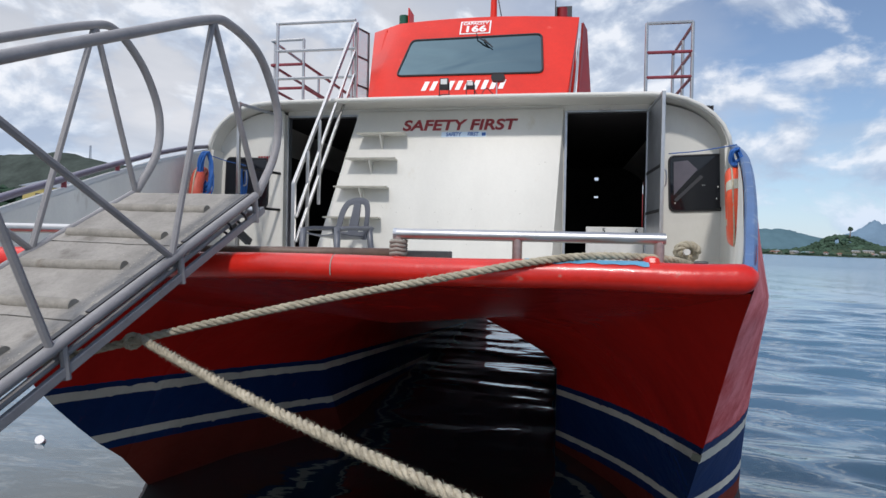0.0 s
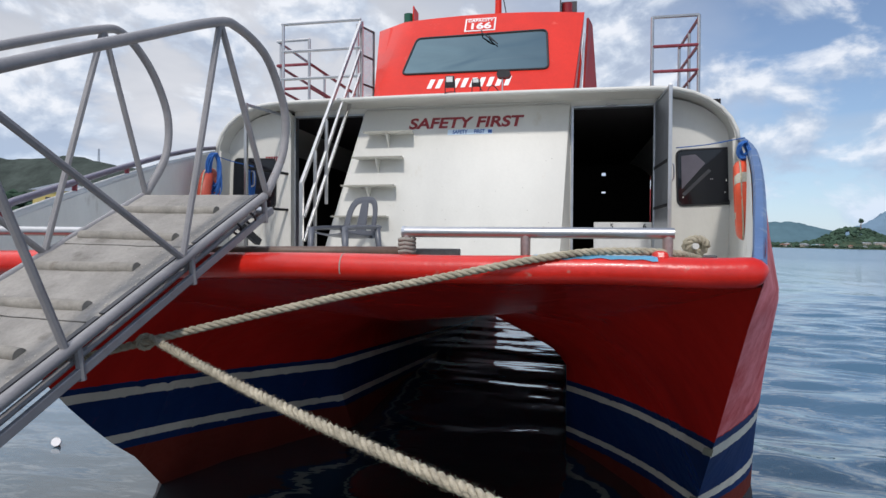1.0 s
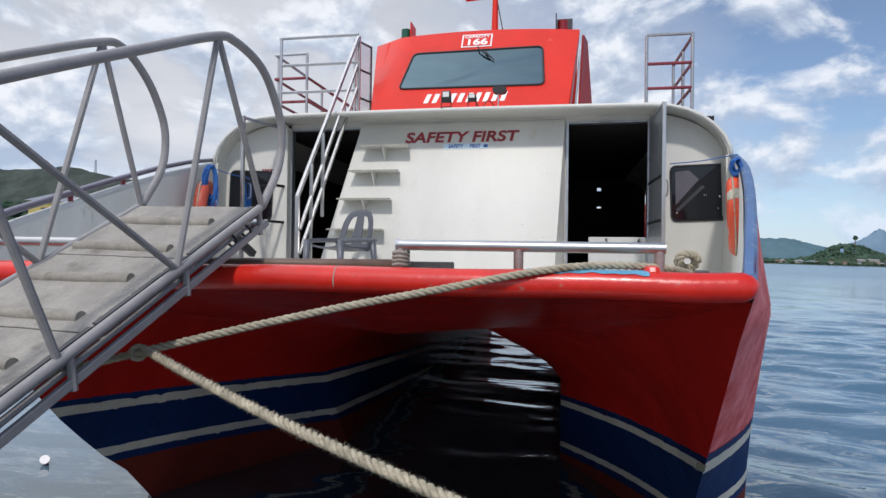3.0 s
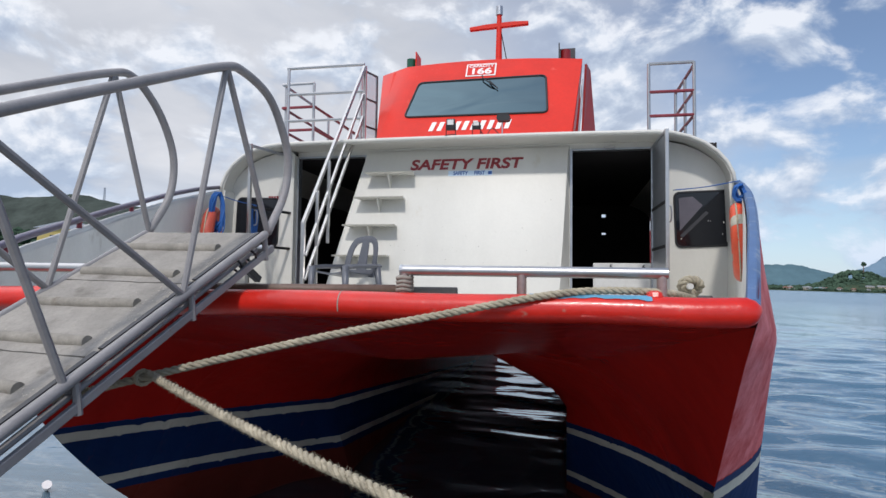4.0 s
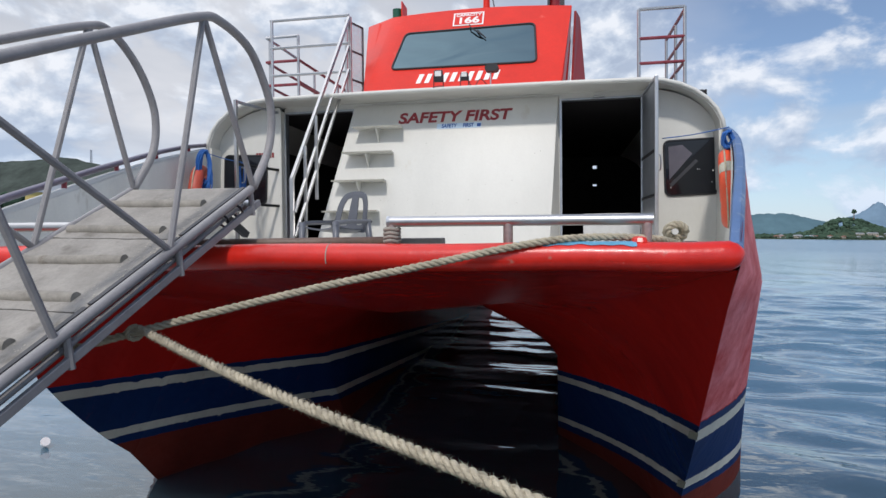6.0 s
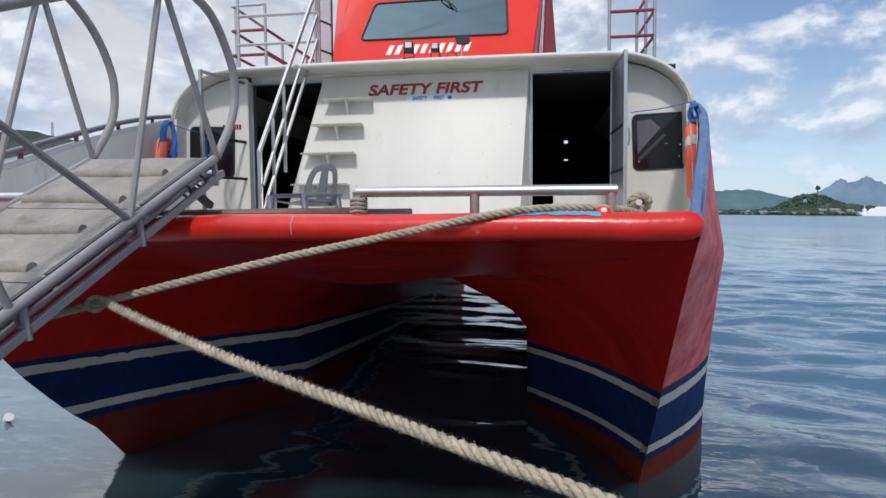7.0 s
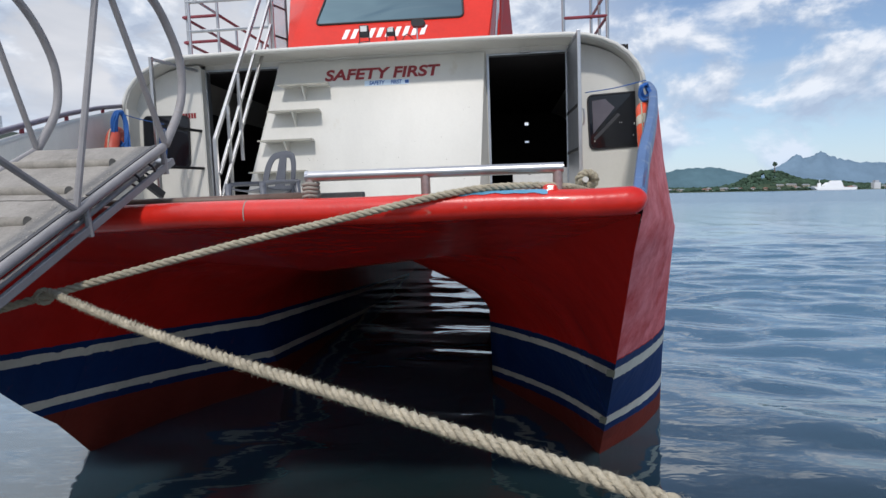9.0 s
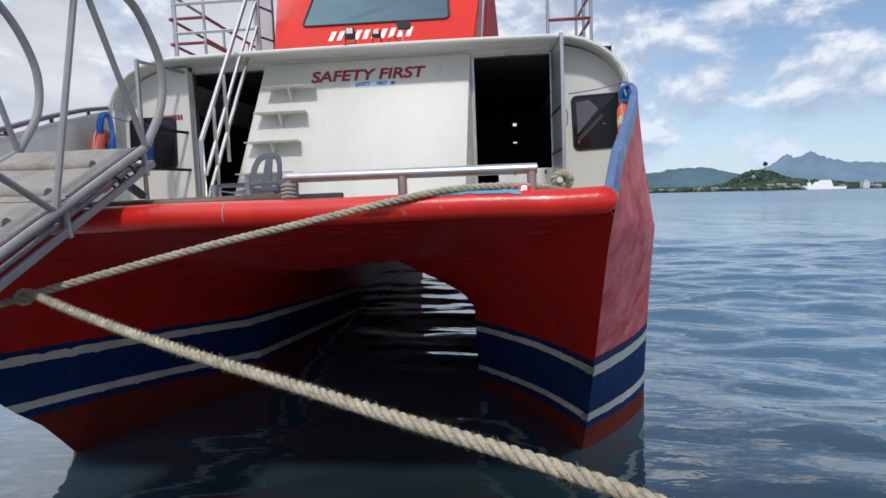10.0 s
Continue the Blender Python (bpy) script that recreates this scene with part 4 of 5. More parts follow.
# climbing steps on the panel
def step(z, x0, x1):
    y1 = panel_y(z)
    d = 0.19
    s = part("climbing_step", prism([(x0 + 0.03, y1), (x1 - 0.03, y1), (x1, y1 - d), (x0, y1 - d)], 0.014, Matrix(((1, 0, 0, 0), (0, 0, 1, 0), (0, -1, 0, z), (0, 0, 0, 1)))), WHITE, boat, "white plate step with a gusset below")
    xm = (x0 + x1) / 2 - 0.02
    bm = bmesh.new()
    a = [(y1 + 0.01, z - 0.014), (y1 - d * 0.92, z - 0.014), (y1 - 0.03, z - 0.19)]
    f = [[bm.verts.new((xm + dx, y, zz)) for y, zz in a] for dx in (-0.009, 0.009)]
    bm.faces.new(f[0]), bm.faces.new(f[1][::-1])
    for i in range(3):
        bm.faces.new((f[0][i], f[1][i], f[1][(i + 1) % 3], f[0][(i + 1) % 3]))
    part("gusset", bm, WHITE, s)
    part("edge", box((x0, y1 - d - 0.004, z - 0.016), (x1, y1 - d, z + 0.002)), GREYCAP, s)


for z, x0, x1 in ((3.395, -1.085, -0.51), (3.10, -1.19, -0.60), (2.775, -1.28, -0.665), (2.43, -1.36, -0.72)):
    step(z, x0, x1)

# cabin lining, near-black colour standing for the unlit space beyond the doorways
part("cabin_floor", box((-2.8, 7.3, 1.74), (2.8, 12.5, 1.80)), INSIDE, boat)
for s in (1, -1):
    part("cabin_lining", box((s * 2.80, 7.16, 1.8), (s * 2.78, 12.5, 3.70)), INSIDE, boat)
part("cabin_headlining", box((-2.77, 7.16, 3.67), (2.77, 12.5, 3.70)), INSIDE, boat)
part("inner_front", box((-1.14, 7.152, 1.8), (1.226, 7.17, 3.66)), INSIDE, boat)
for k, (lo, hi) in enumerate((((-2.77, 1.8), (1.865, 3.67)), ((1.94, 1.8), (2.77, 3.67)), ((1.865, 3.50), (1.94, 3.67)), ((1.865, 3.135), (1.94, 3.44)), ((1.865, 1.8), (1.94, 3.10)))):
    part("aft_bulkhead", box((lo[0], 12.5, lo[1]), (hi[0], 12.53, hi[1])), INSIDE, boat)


def passenger_seat(x, y, mat, w=0.5):
    e = part("passenger_seat", box((x - w / 2, y, 2.15), (x + w / 2, y + 0.45, 2.26), 0.04), mat, boat, "purple-grey vinyl cabin seat", True)
    part("seat_back", box((x - w / 2, y + 0.42, 2.2), (x + w / 2, y + 0.54, 2.85), 0.05), mat, e, smooth=True)
    part("pedestal", box((x - 0.2, y + 0.1, 1.8), (x + 0.2, y + 0.4, 2.16), 0.01), STEEL_DULL, e)


for x, y in ((-1.62, 7.7), (-1.08, 7.7), (-1.62, 8.6)):
    passenger_seat(x, y, SEAT)
locker = part("locker_front", box((1.50, 7.40, 1.8), (2.14, 7.44, 2.385), 0.006), LOCKER, boat, "white locker front with black seat numbers")
lettering("seat_number", "5", 0.075, pose(1.70, 7.397, 2.338, 90), TEXT_DARK, locker)
lettering("seat_number", "6", 0.075, pose(2.06, 7.397, 2.338, 90), TEXT_DARK, locker)

# open steel doors
def door_leaf(m, w, solid, label):
    d = part("cabin_door", bar((0, 0, 1.84), (0, 0, 3.63), 0.035), STEEL_DULL, boat, label)
    d.matrix_local = m
    part("door_stile", bar((w, 0, 1.84), (w, 0, 3.655), 0.035), STEEL, d)
    for z in (1.86, 2.52, 2.95, 3.635):
        part("door_rail", bar((0.018, 0, z), (w - 0.018, 0, z), 0.03), BLACK if 2 < z < 3 else STEEL_DULL, d)
    if solid:
        part("door_panel", box((0.018, -0.006, 1.88), (w - 0.018, 0.006, 3.62)), STEEL_DULL, d, "dull steel door sheet")
    part("handle", tube(smooth_path([(w - 0.07, 0.01, 2.75), (w - 0.07, 0.05, 2.77), (w - 0.07, 0.05, 2.9), (w - 0.07, 0.01, 2.92)], 4), 0.008, 6), STEEL, d)


door_leaf(pose(2.118, 7.06, 0, 0, 0, -88), 0.80, True, "open steel cabin door seen on edge")
door_leaf(pose(-2.06, 7.05, 0, 0, 0, -104), 0.78, False, "open steel-framed cabin door without its pane")
part("scupper", box((1.84, 3.34, 2.06), (1.92, 3.40, 2.10), 0.008), FRAME, boat)
# small red notice on the port wing, unreadable
for k in range(7):
    part("notice_bar", box((-2.36 + 0.034 * k, 6.955, 3.10), (-2.335 + 0.034 * k, 6.962, 3.16)), REDLAMP, boat)
# brackets and lamp under the brow
part("brow_fitting", box((1.60, 6.98, 3.64), (1.72, 7.02, 3.66), 0.008), STEEL, boat)

# ---- stair rail up to the roof ----
tops, bots = [(-1.18, 7.0, 4.715), (-1.19, 7.0, 4.38), (-1.19, 7.0, 4.11)], [(-1.47, 6.0, 2.74), (-1.44, 6.0, 2.40), (-1.44, 6.0, 2.15)]
stair = part("stair_rail", bar(bots[0], tops[0], 0.036), STEEL, boat, "stainless square-tube stair rail up to the roof")
for a, b in zip(bots[1:], tops[1:]):
    part("rail_bar", bar(a, b, 0.028), STEEL, stair)
part("newel", bar((-1.47, 6.0, 1.8), (-1.47, 6.0, 2.745), 0.04), STEEL, stair)
for f in (0.18, 0.36):
    p = Vector(bots[0]).lerp(Vector(tops[0]), f)
    part("post", bar((p.x + 0.02, p.y, 1.8 if f < 0.3 else 2.55), (p.x + 0.02, p.y, p.z), 0.03), STEEL, stair)
part("top_post", bar((-1.18, 7.02, 3.75), (-1.18, 7.02, 4.73), 0.036), STEEL, stair)

# ---- roof rails ----
def rail_run(name, levels, path, posts, mats, label, r=0.019):
    base = None
    for k, z in enumerate(levels):
        pts = [Vector((x, y, z)) for x, y in path]
        bm = tube(pts, r, 8)
        if base is None:
            base = part(name, bm, mats[0], boat, label, True)
        else:
            part("rail_bar", bm, mats[min(k, len(mats) - 1)], base, smooth=True)
    for x, y in posts:
        part("post", tube([(x, y, 3.70), (x, y, levels[0])], r, 8), STEEL, base, smooth=True)
    return base


rail_run("roof_rail", (4.76, 4.43, 4.10), [(-2.2, 7.05), (-1.2, 7.05)], [(-2.18, 7.05)], [STEEL], "stainless front rail on the roof")
rail_run("roof_rail", (4.70, 4.39, 4.09), [(-2.02, 7.45), (-2.45, 7.45), (-2.45, 10.4)], [(-2.43, 7.5), (-2.02, 7.45), (-2.45, 9.0), (-2.45, 10.4)], [STEEL, MAROON], "roof side rail with maroon bars")
rail_run("roof_rail", (4.40, 4.10), [(-2.02, 7.45), (-1.98, 10.2)], [(-1.98, 10.2), (-2.0, 8.8)], [MAROON], "maroon inner roof rail")
rail_run("roof_rail", (4.69, 4.36, 4.08), [(2.125, 7.4), (2.62, 7.4)], [(2.125, 7.4), (2.62, 7.4)], [STEEL, MAROON], "stainless and maroon rail frame on the roof")
rail_run("roof_rail", (4.66, 4.36, 4.08), [(2.62, 7.42), (2.60, 8.5)], [(2.61, 7.9), (2.60, 8.5)], [MAROON], "maroon side rail on the roof")

# ---- wheelhouse ----
def wh_y(z):
    return 7.50 + (z - 3.95) * 0.70


WB, WT = (-1.19, 1.255), (-1.28, 1.40)
Z0, Z1 = 3.72, 5.135
bm = bmesh.new()
front = []
FB = [0, 0.02, 0.13, 0.25, 0.38, 0.5, 0.63, 0.75, 0.88, 1.0]
FT = [0, 0.10, 0.17, 0.27, 0.39, 0.5, 0.62, 0.74, 0.87, 1.0]
for k, (fb, ft) in enumerate(zip(FB, FT)):
    zt = Z1 + 0.085 * (1 - (2 * ft - 1) ** 2)
    xb, xt = WB[0] + (WB[1] - WB[0]) * fb, WT[0] + (WT[1] - WT[0]) * ft
    xt -= 0.20 * (k == 0)
    zt += 0.05 * (k == 0)
    back = 0.34 if k == 0 else 0.0  # the port corner is folded back
    front.append([(xb, wh_y(Z0) + 0.02 * (k == 0), Z0), (xb, wh_y(3.95) + 0.03 * (k == 0), 3.95), (xt, wh_y(zt) + back, zt), (xt, wh_y(zt) + back + 0.06, zt + 0.012), (xt, 9.9, zt + 0.03), (xt, 9.95, 3.72)])
grid_surface(front, bm)
wheelhouse = part("wheelhouse", bm, RED_CABIN, boat, "orange-red wheelhouse with a raked front", True)
for x0, x1, nm in ((WB[0] + 0.03, WT[0] + 0.03, "port"), (WB[1] - 0.01, WT[1] - 0.01, "starboard")):
    part("side_wall", thick(grid_surface([[(x0, wh_y(3.72) + 0.06, 3.72), (x0, 9.9, 3.72)], [(x1, wh_y(Z1) + 0.14, Z1), (x1, 9.9, Z1)]]), 0.03), RED_CABIN, wheelhouse)
# the open starboard side door
part("side_door", thick(grid_surface([[(1.376, 8.15, 4.02), (1.56, 8.55, 4.02)], [(1.43, 8.42, 5.09), (1.485, 8.60, 5.05)]]), 0.03), DOOR_RED, wheelhouse, "open dark red side door")
for y in (8.0, 8.2):
    part("door_post", tube([(1.32, y, 3.75), (1.40, y, 4.75)], 0.015, 6), STEEL_DULL, wheelhouse)
# open glazed door on the port side
gl = part("glazed_door", bar((-1.44, 7.62, 3.76), (-1.44, 7.62, 4.92), 0.03), STEEL, boat, "open glazed side door in a pale frame")
part("stile", bar((-1.33, 7.95, 3.76), (-1.33, 7.95, 4.92), 0.026), FRAME, gl)
for z in (3.78, 4.18, 4.55, 4.91):
    part("door_rail", bar((-1.44, 7.62, z), (-1.33, 7.95, z), 0.022), FRAME, gl)
for a, b in ((3.80, 4.17), (4.19, 4.54), (4.56, 4.90)):
    part("pane", thick(grid_surface([[(-1.435, 7.635, a), (-1.335, 7.935, a)], [(-1.435, 7.635, b), (-1.335, 7.935, b)]]), 0.006), CLEAR, gl)

WTILT = math.degrees(math.atan(1 / 0.70))


def on_front(x, z, off=0.006):
    n = Vector((0, -1, 0.70)).normalized()
    return Matrix.Translation(Vector((x, wh_y(z), z)) + n * off) @ pose(0, 0, 0, WTILT, 0, 0)


K2 = math.hypot(1, 0.70)
# windshield, its corners rounded, its foot wider
quad = [(0.925, 4.872), (-0.78, 4.848), (-0.880, 4.270), (0.962, 4.258)]


def rounded_quad(q, r, n=5):
    out = []
    for i in range(4):
        p, a, b = Vector(q[i]), Vector(q[i - 1]), Vector(q[(i + 1) % 4])
        u, v = (a - p).normalized() * r, (b - p).normalized() * r
        for k in range(n + 1):
            t = k / n
            out.append(p + u * (1 - t) ** 2 + v * t ** 2)
    return out


def on_front_point(x, z, off):
    n = Vector((0, -1, 0.70)).normalized()
    return Vector((x, wh_y(z), z)) + n * off


outline = rounded_quad(quad, 0.07)
bm = bmesh.new()
bm.faces.new([bm.verts.new(on_front_point(p.x, p.y, 0.006)) for p in outline])
shield = part("windshield", bm, GLASS, wheelhouse, "dark reflecting windshield")
part("gasket", tube([on_front_point(p.x, p.y, 0.008) for p in outline], 0.014, 6, True), BLACK, shield, "black rubber gasket")
# wiper
part("wiper", tube([on_front_point(0.08, 4.90, 0.03), on_front_point(0.10, 4.84, 0.04), on_front_point(0.27, 4.70, 0.035)], 0.009, 6), BLACK, wheelhouse)
part("wiper_blade", tube([on_front_point(0.19, 4.80, 0.03), on_front_point(0.31, 4.66, 0.03)], 0.008, 6), BLACK, wheelhouse)
# capacity sign
sx, sz = 0.05, 5.03
sign = part("capacity_sign", box((-0.205, -0.135, 0), (0.205, 0.135, 0.006), 0.002, on_front(sx, sz, 0.003)), TEXT_WHITE, wheelhouse, "white-bordered capacity sign")
part("sign_field", box((-0.185, -0.115, 0), (0.185, 0.115, 0.004), 0, on_front(sx, sz, 0.008)), RED_CABIN, sign)
lettering("sign_words", "CAPACITY", 0.075, on_front(sx, sz + 0.062, 0.014), TEXT_WHITE, sign, stretch=0.95)
lettering("sign_number", "166", 0.175, on_front(sx, sz - 0.035, 0.014), TEXT_WHITE, sign, stretch=1.15)
# registration marks as plain slanted bars
for k in range(10):
    x = -0.475 + 0.106 * k
    part("registration_bar", prism([(-0.045, -0.082), (0.012, -0.082), (0.048, 0.082), (-0.010, 0.082)] if k != 2 else [(-0.03, -0.01), (0.03, -0.01), (0.035, 0.012), (-0.025, 0.012)], 0.004, on_front(x, 4.105, 0.006) @ pose(0, 0, 0, -90, 0, 0)), TEXT_WHITE, wheelhouse)


def flood_lamp(x, y, z, w, h):
    l = part("flood_lamp", box((x - w / 2, y - 0.05, z), (x + w / 2, y, z + h), 0.008), BLACK, boat, "small black flood lamp", True)
    part("lens", box((x - w * 0.36, y - 0.056, z + h * 0.45), (x + w * 0.36, y - 0.05, z + h * 0.9)), LOCKER, l)
    part("bracket", tube([(x - w * 0.55, y - 0.02, 3.755), (x - w * 0.55, y - 0.02, z + h * 0.6), (x + w * 0.55, y - 0.02, z + h * 0.6), (x + w * 0.55, y - 0.02, 3.755)], 0.006, 5), BLACK, l)


flood_lamp(-0.12, 7.02, 3.90, 0.10, 0.13)
flood_lamp(0.18, 7.02, 3.90, 0.085, 0.085)
horn = part("horn_lamp", prism(rounded(0.155, 0.078, 0.036), 0.09, pose(0.485, 7.02, 4.035)), BLACK, boat, "black oval lamp on a thin bracket", True)
part("bracket", tube([(0.47, 7.06, 3.75), (0.47, 7.06, 4.0)], 0.008, 6), STEEL_DULL, horn)
part("lamp_wire", tube(smooth_path([(0.22, 7.0, 3.90), (0.29, 6.95, 3.80), (0.36, 6.97, 3.90), (0.44, 7.02, 3.84)], 5), 0.005, 5), BLACK, boat)
part("brow_wire", tube(smooth_path([(0.0, 6.70, 3.775), (-0.05, 6.66, 3.77), (-0.10, 6.64, 3.755), (-0.16, 6.70, 3.75)], 5), 0.005, 5), BLACK, boat)

# mast and navigation lights on the wheelhouse roof
mast = part("mast", tube([(0.215, 8.9, 5.1), (0.22, 8.9, 6.06)], lambda f: 0.055 - 0.02 * f, 10), RED_CABIN, boat, "red mast with a cross-arm", True)
part("cross_arm", prism([(-0.43, -0.02), (0.43, 0.02), (0.43, 0.07), (0.2, 0.075), (-0.2, 0.055), (-0.43, 0.03)], 0.07, pose(0.215, 8.87, 5.87), 0.008), RED_CABIN, mast)
part("masthead_lamp", tube([(0.22, 8.9, 6.06), (0.22, 8.9, 6.19)], 0.05, 12), STEEL_DULL, mast, smooth=True)
part("stay", tube([(0.24, 8.9, 5.85), (0.37, 8.8, 5.2)], 0.008, 5), BLACK, mast)


def nav_light(x, lens, s):
    n = part("navigation_light", box((x - 0.008, 8.5, 5.06), (x + 0.008, 8.78, 5.44), 0.003), RED_CABIN if s < 0 else FRAME, boat, "navigation light with a side board")
    part("lamp", tube([(x + s * 0.09, 8.6, 5.15), (x + s * 0.09, 8.6, 5.36)], 0.07, 12), lens, n, smooth=True)
    part("lamp_base", box((x + s * 0.02, 8.55, 5.10), (x + s * 0.16, 8.68, 5.20), 0.01), BLACK, n)
    if s > 0:
        part("back_board", box((x + 0.01, 8.73, 5.15), (x + 0.22, 8.76, 5.44), 0.003), FRAME, n)


nav_light(-0.93, GREENLAMP, -1)
nav_light(1.09, REDLAMP, 1)

# ---- loose things on the foredeck ----
def life_ring(m, mat, label, bands):
    e = part("life_ring", tube([(0, 0.265 * math.cos(a), 0.265 * math.sin(a)) for a in np.linspace(0, 2 * math.pi, 41)[:-1]], 0.068, 16, True), mat, None, label, "all", "life ring")
    e.matrix_world = m
    for a in bands:
        bm = bmesh.new()
        rows = []
        for k in range(5):
            b = radians(a - 8 + 4 * k)
            rows.append([(0.0695 * math.cos(c), (0.265 + 0.0695 * math.sin(c)) * math.cos(b), (0.265 + 0.0695 * math.sin(c)) * math.sin(b)) for c in np.linspace(0, 2 * math.pi, 17)])
        part("band", grid_surface(rows, bm), TAPE, e, "worn grey reflective band", "all")
    pts = []
    for k in range(60):
        a = 2 * math.pi * k / 60
        r = 0.345 - 0.022 * abs(math.sin(2 * (a + math.pi / 4)))
        pts.append((-0.02, r * math.cos(a), r * math.sin(a)))
    part("grab_line", tube(pts, 0.007, 5, True), ROPE, e, "pale grab line", "all")
    return e


# hung on the bulwarks; poses in the boat's own lean
BM = boat.matrix_world.copy()
LEAN = pose(CX, 0, 0, 0, -1.0, 0)
life_ring(LEAN @ pose(2.615, 5.55, 2.51, 0, -3, -13), ORANGE, "orange life ring hung inside the bulwark by blue cord", (150, 330))
life_ring(LEAN @ pose(-2.58, 6.1, 2.60, 0, 4, 22), ORANGE_FADED, "faded orange life ring hung inside the bulwark by a blue rope", ())


def cord_bundle(name, m, label, loops, w, h, seed):
    rg = random.Random(seed)
    line = []
    for k in range(loops):
        a, b = w * rg.uniform(0.4, 1), h * rg.uniform(0.75, 1.1)
        y, ph = rg.uniform(-0.03, 0.03), rg.uniform(-0.3, 0.3)
        pts = [(a * math.sin(t + ph) * (0.5 + 0.5 * t / 6.28) + rg.uniform(-.004, .004), y + 0.02 * math.sin(2 * t), -b * (0.5 - 0.5 * math.cos(t)) + rg.uniform(-.006, .006)) for t in np.linspace(0, 2 * math.pi, 18)]
        line += pts
    ob = part(name, tube(smooth_path(line, 3), 0.0075, 5), BLUE_CORD, None, label, "all", "rope")
    ob.matrix_world = m
    return ob


cord_bundle("cord_hank", LEAN @ pose(2.59, 5.45, 2.97), "knotted blue nylon cord on the bulwark", 16, 0.06, 0.13, 1)
cord_bundle("cord_hank", LEAN @ pose(-2.43, 5.98, 3.06, 0, 0, 30), "hank of blue nylon rope over the bulwark", 22, 0.10, 0.42, 2)
cord_bundle("cord_hank", LEAN @ pose(-2.29, 6.5, 2.98), "blue nylon rope hanging by the cabin", 8, 0.05, 0.42, 3)
for a, b, nm in (((2.21, 6.3, 3.06), (2.63, 5.6, 3.03), "blue_line"), ((-2.46, 6.0, 3.05), (-2.27, 6.5, 2.99), "blue_line")):
    mid = (Vector(a) + Vector(b)) / 2 - Vector((0, 0, 0.012))
    ob = part(nm, tube(smooth_path([a, mid, b], 6), 0.005, 6), BLUE_CORD, None, "thin blue line stretched from the door to the bulwark", "all", "rope")
    ob.matrix_world = LEAN


def plastic_chair(m):
    e = empty("plastic_chair", m, "dark grey stackable plastic armchair on the foredeck", "chair")
    n = 10
    rows = []
    for i in range(n + 1):
        v = i / n
        rows.append([((u - 0.5) * (0.44 - 0.05 * v), -0.22 + 0.44 * v, 0.42 - 0.03 * v + 0.03 * (2 * u - 1) ** 2 - 0.012 * math.sin(math.pi * v)) for u in [k / 8 for k in range(9)]])
    part("seat", thick(grid_surface(rows), 0.012), CHAIR, e, smooth=True)
    # the back: two outer ribs running over into an arch, a forked splat between
    def back(x, z):
        return Vector((x, 0.21 + (z - 0.40) * 0.22 - 0.6 * x * x, z))
    def ribbon(pts, w0, w1):
        P = smooth_path([Vector((x, 0, z)) for x, z in pts], 5)
        rows = []
        for i, p in enumerate(P):
            t = (P[min(i + 1, len(P) - 1)] - P[max(0, i - 1)]).normalized()
            n = Vector((-t.z, 0, t.x))
            w = w0 + (w1 - w0) * i / (len(P) - 1)
            rows.append([back((p + n * w * k).x, (p + n * w * k).z) + Vector((0, 0.012 * k * k, 0)) for k in (-0.5, -0.2, 0.2, 0.5)])
        return thick(grid_surface(rows), 0.016)
    arch = [(-0.20, 0.38), (-0.195, 0.52), (-0.18, 0.66), (-0.135, 0.75), (-0.07, 0.775), (0, 0.78), (0.07, 0.775), (0.135, 0.75), (0.18, 0.66), (0.195, 0.52), (0.20, 0.38)]
    part("back_frame", ribbon(arch, 0.062, 0.062), CHAIR, e, smooth=True)
    part("splat", ribbon([(0, 0.38), (0, 0.5), (0, 0.64), (0, 0.76)], 0.15, 0.085), CHAIR, e, smooth=True)
    part("back_foot", ribbon([(-0.21, 0.42), (0, 0.42), (0.21, 0.42)], 0.07, 0.07), CHAIR, e, smooth=True)
    for s in (-1, 1):
        rows = [[(s * (0.225 + 0.05 * k), y, z - 0.02 * k * k) for k in (0, 0.3, 0.7, 1)] for y, z in ((0.24, 0.52), (0.1, 0.515), (-0.1, 0.51), (-0.22, 0.50), (-0.26, 0.47))]
        part("armrest", thick(grid_surface(rows), 0.03), CHAIR, e, smooth=True)
        for y0, y1, z1 in ((-0.23, -0.25, 0.49), (0.2, 0.27, 0.50)):
            part("leg", tube([(s * 0.255, y1, 0.0), (s * 0.24, y0, z1)], lambda f: 0.022 + 0.014 * f, 8), CHAIR, e, smooth="all")


plastic_chair(LEAN @ pose(-0.98, 5.96, 1.80, 0, 0, -26))

# mooring post with its rope
bol = part("mooring_post", tube([(1.765, 3.30, 2.14), (1.752, 3.005, 2.147)], 0.014, 12), WHITE, boat, "white mooring pin at the bow", True)
part("post_foot", box((1.74, 3.18, 1.93), (1.79, 3.28, 2.15), 0.01), WHITE, bol)
pts = []
for k in range(130):
    a = 2 * math.pi * k / 26
    r = 0.030 + 0.006 * math.sin(a * 0.7 + 1)
    pts.append(LEAN @ Vector((1.762 + 0.006 * (k / 26) + r * 1.15 * math.cos(a), 3.05 + 0.042 * (k / 26) - 0.01, 2.145 + r * math.sin(a))))
part("rope_coil", strands(pts, 0.0185, 0.07, 6, fuzz=40), ROPE_DARK, None, "old mooring rope wound round the bow pin", "all", "rope")

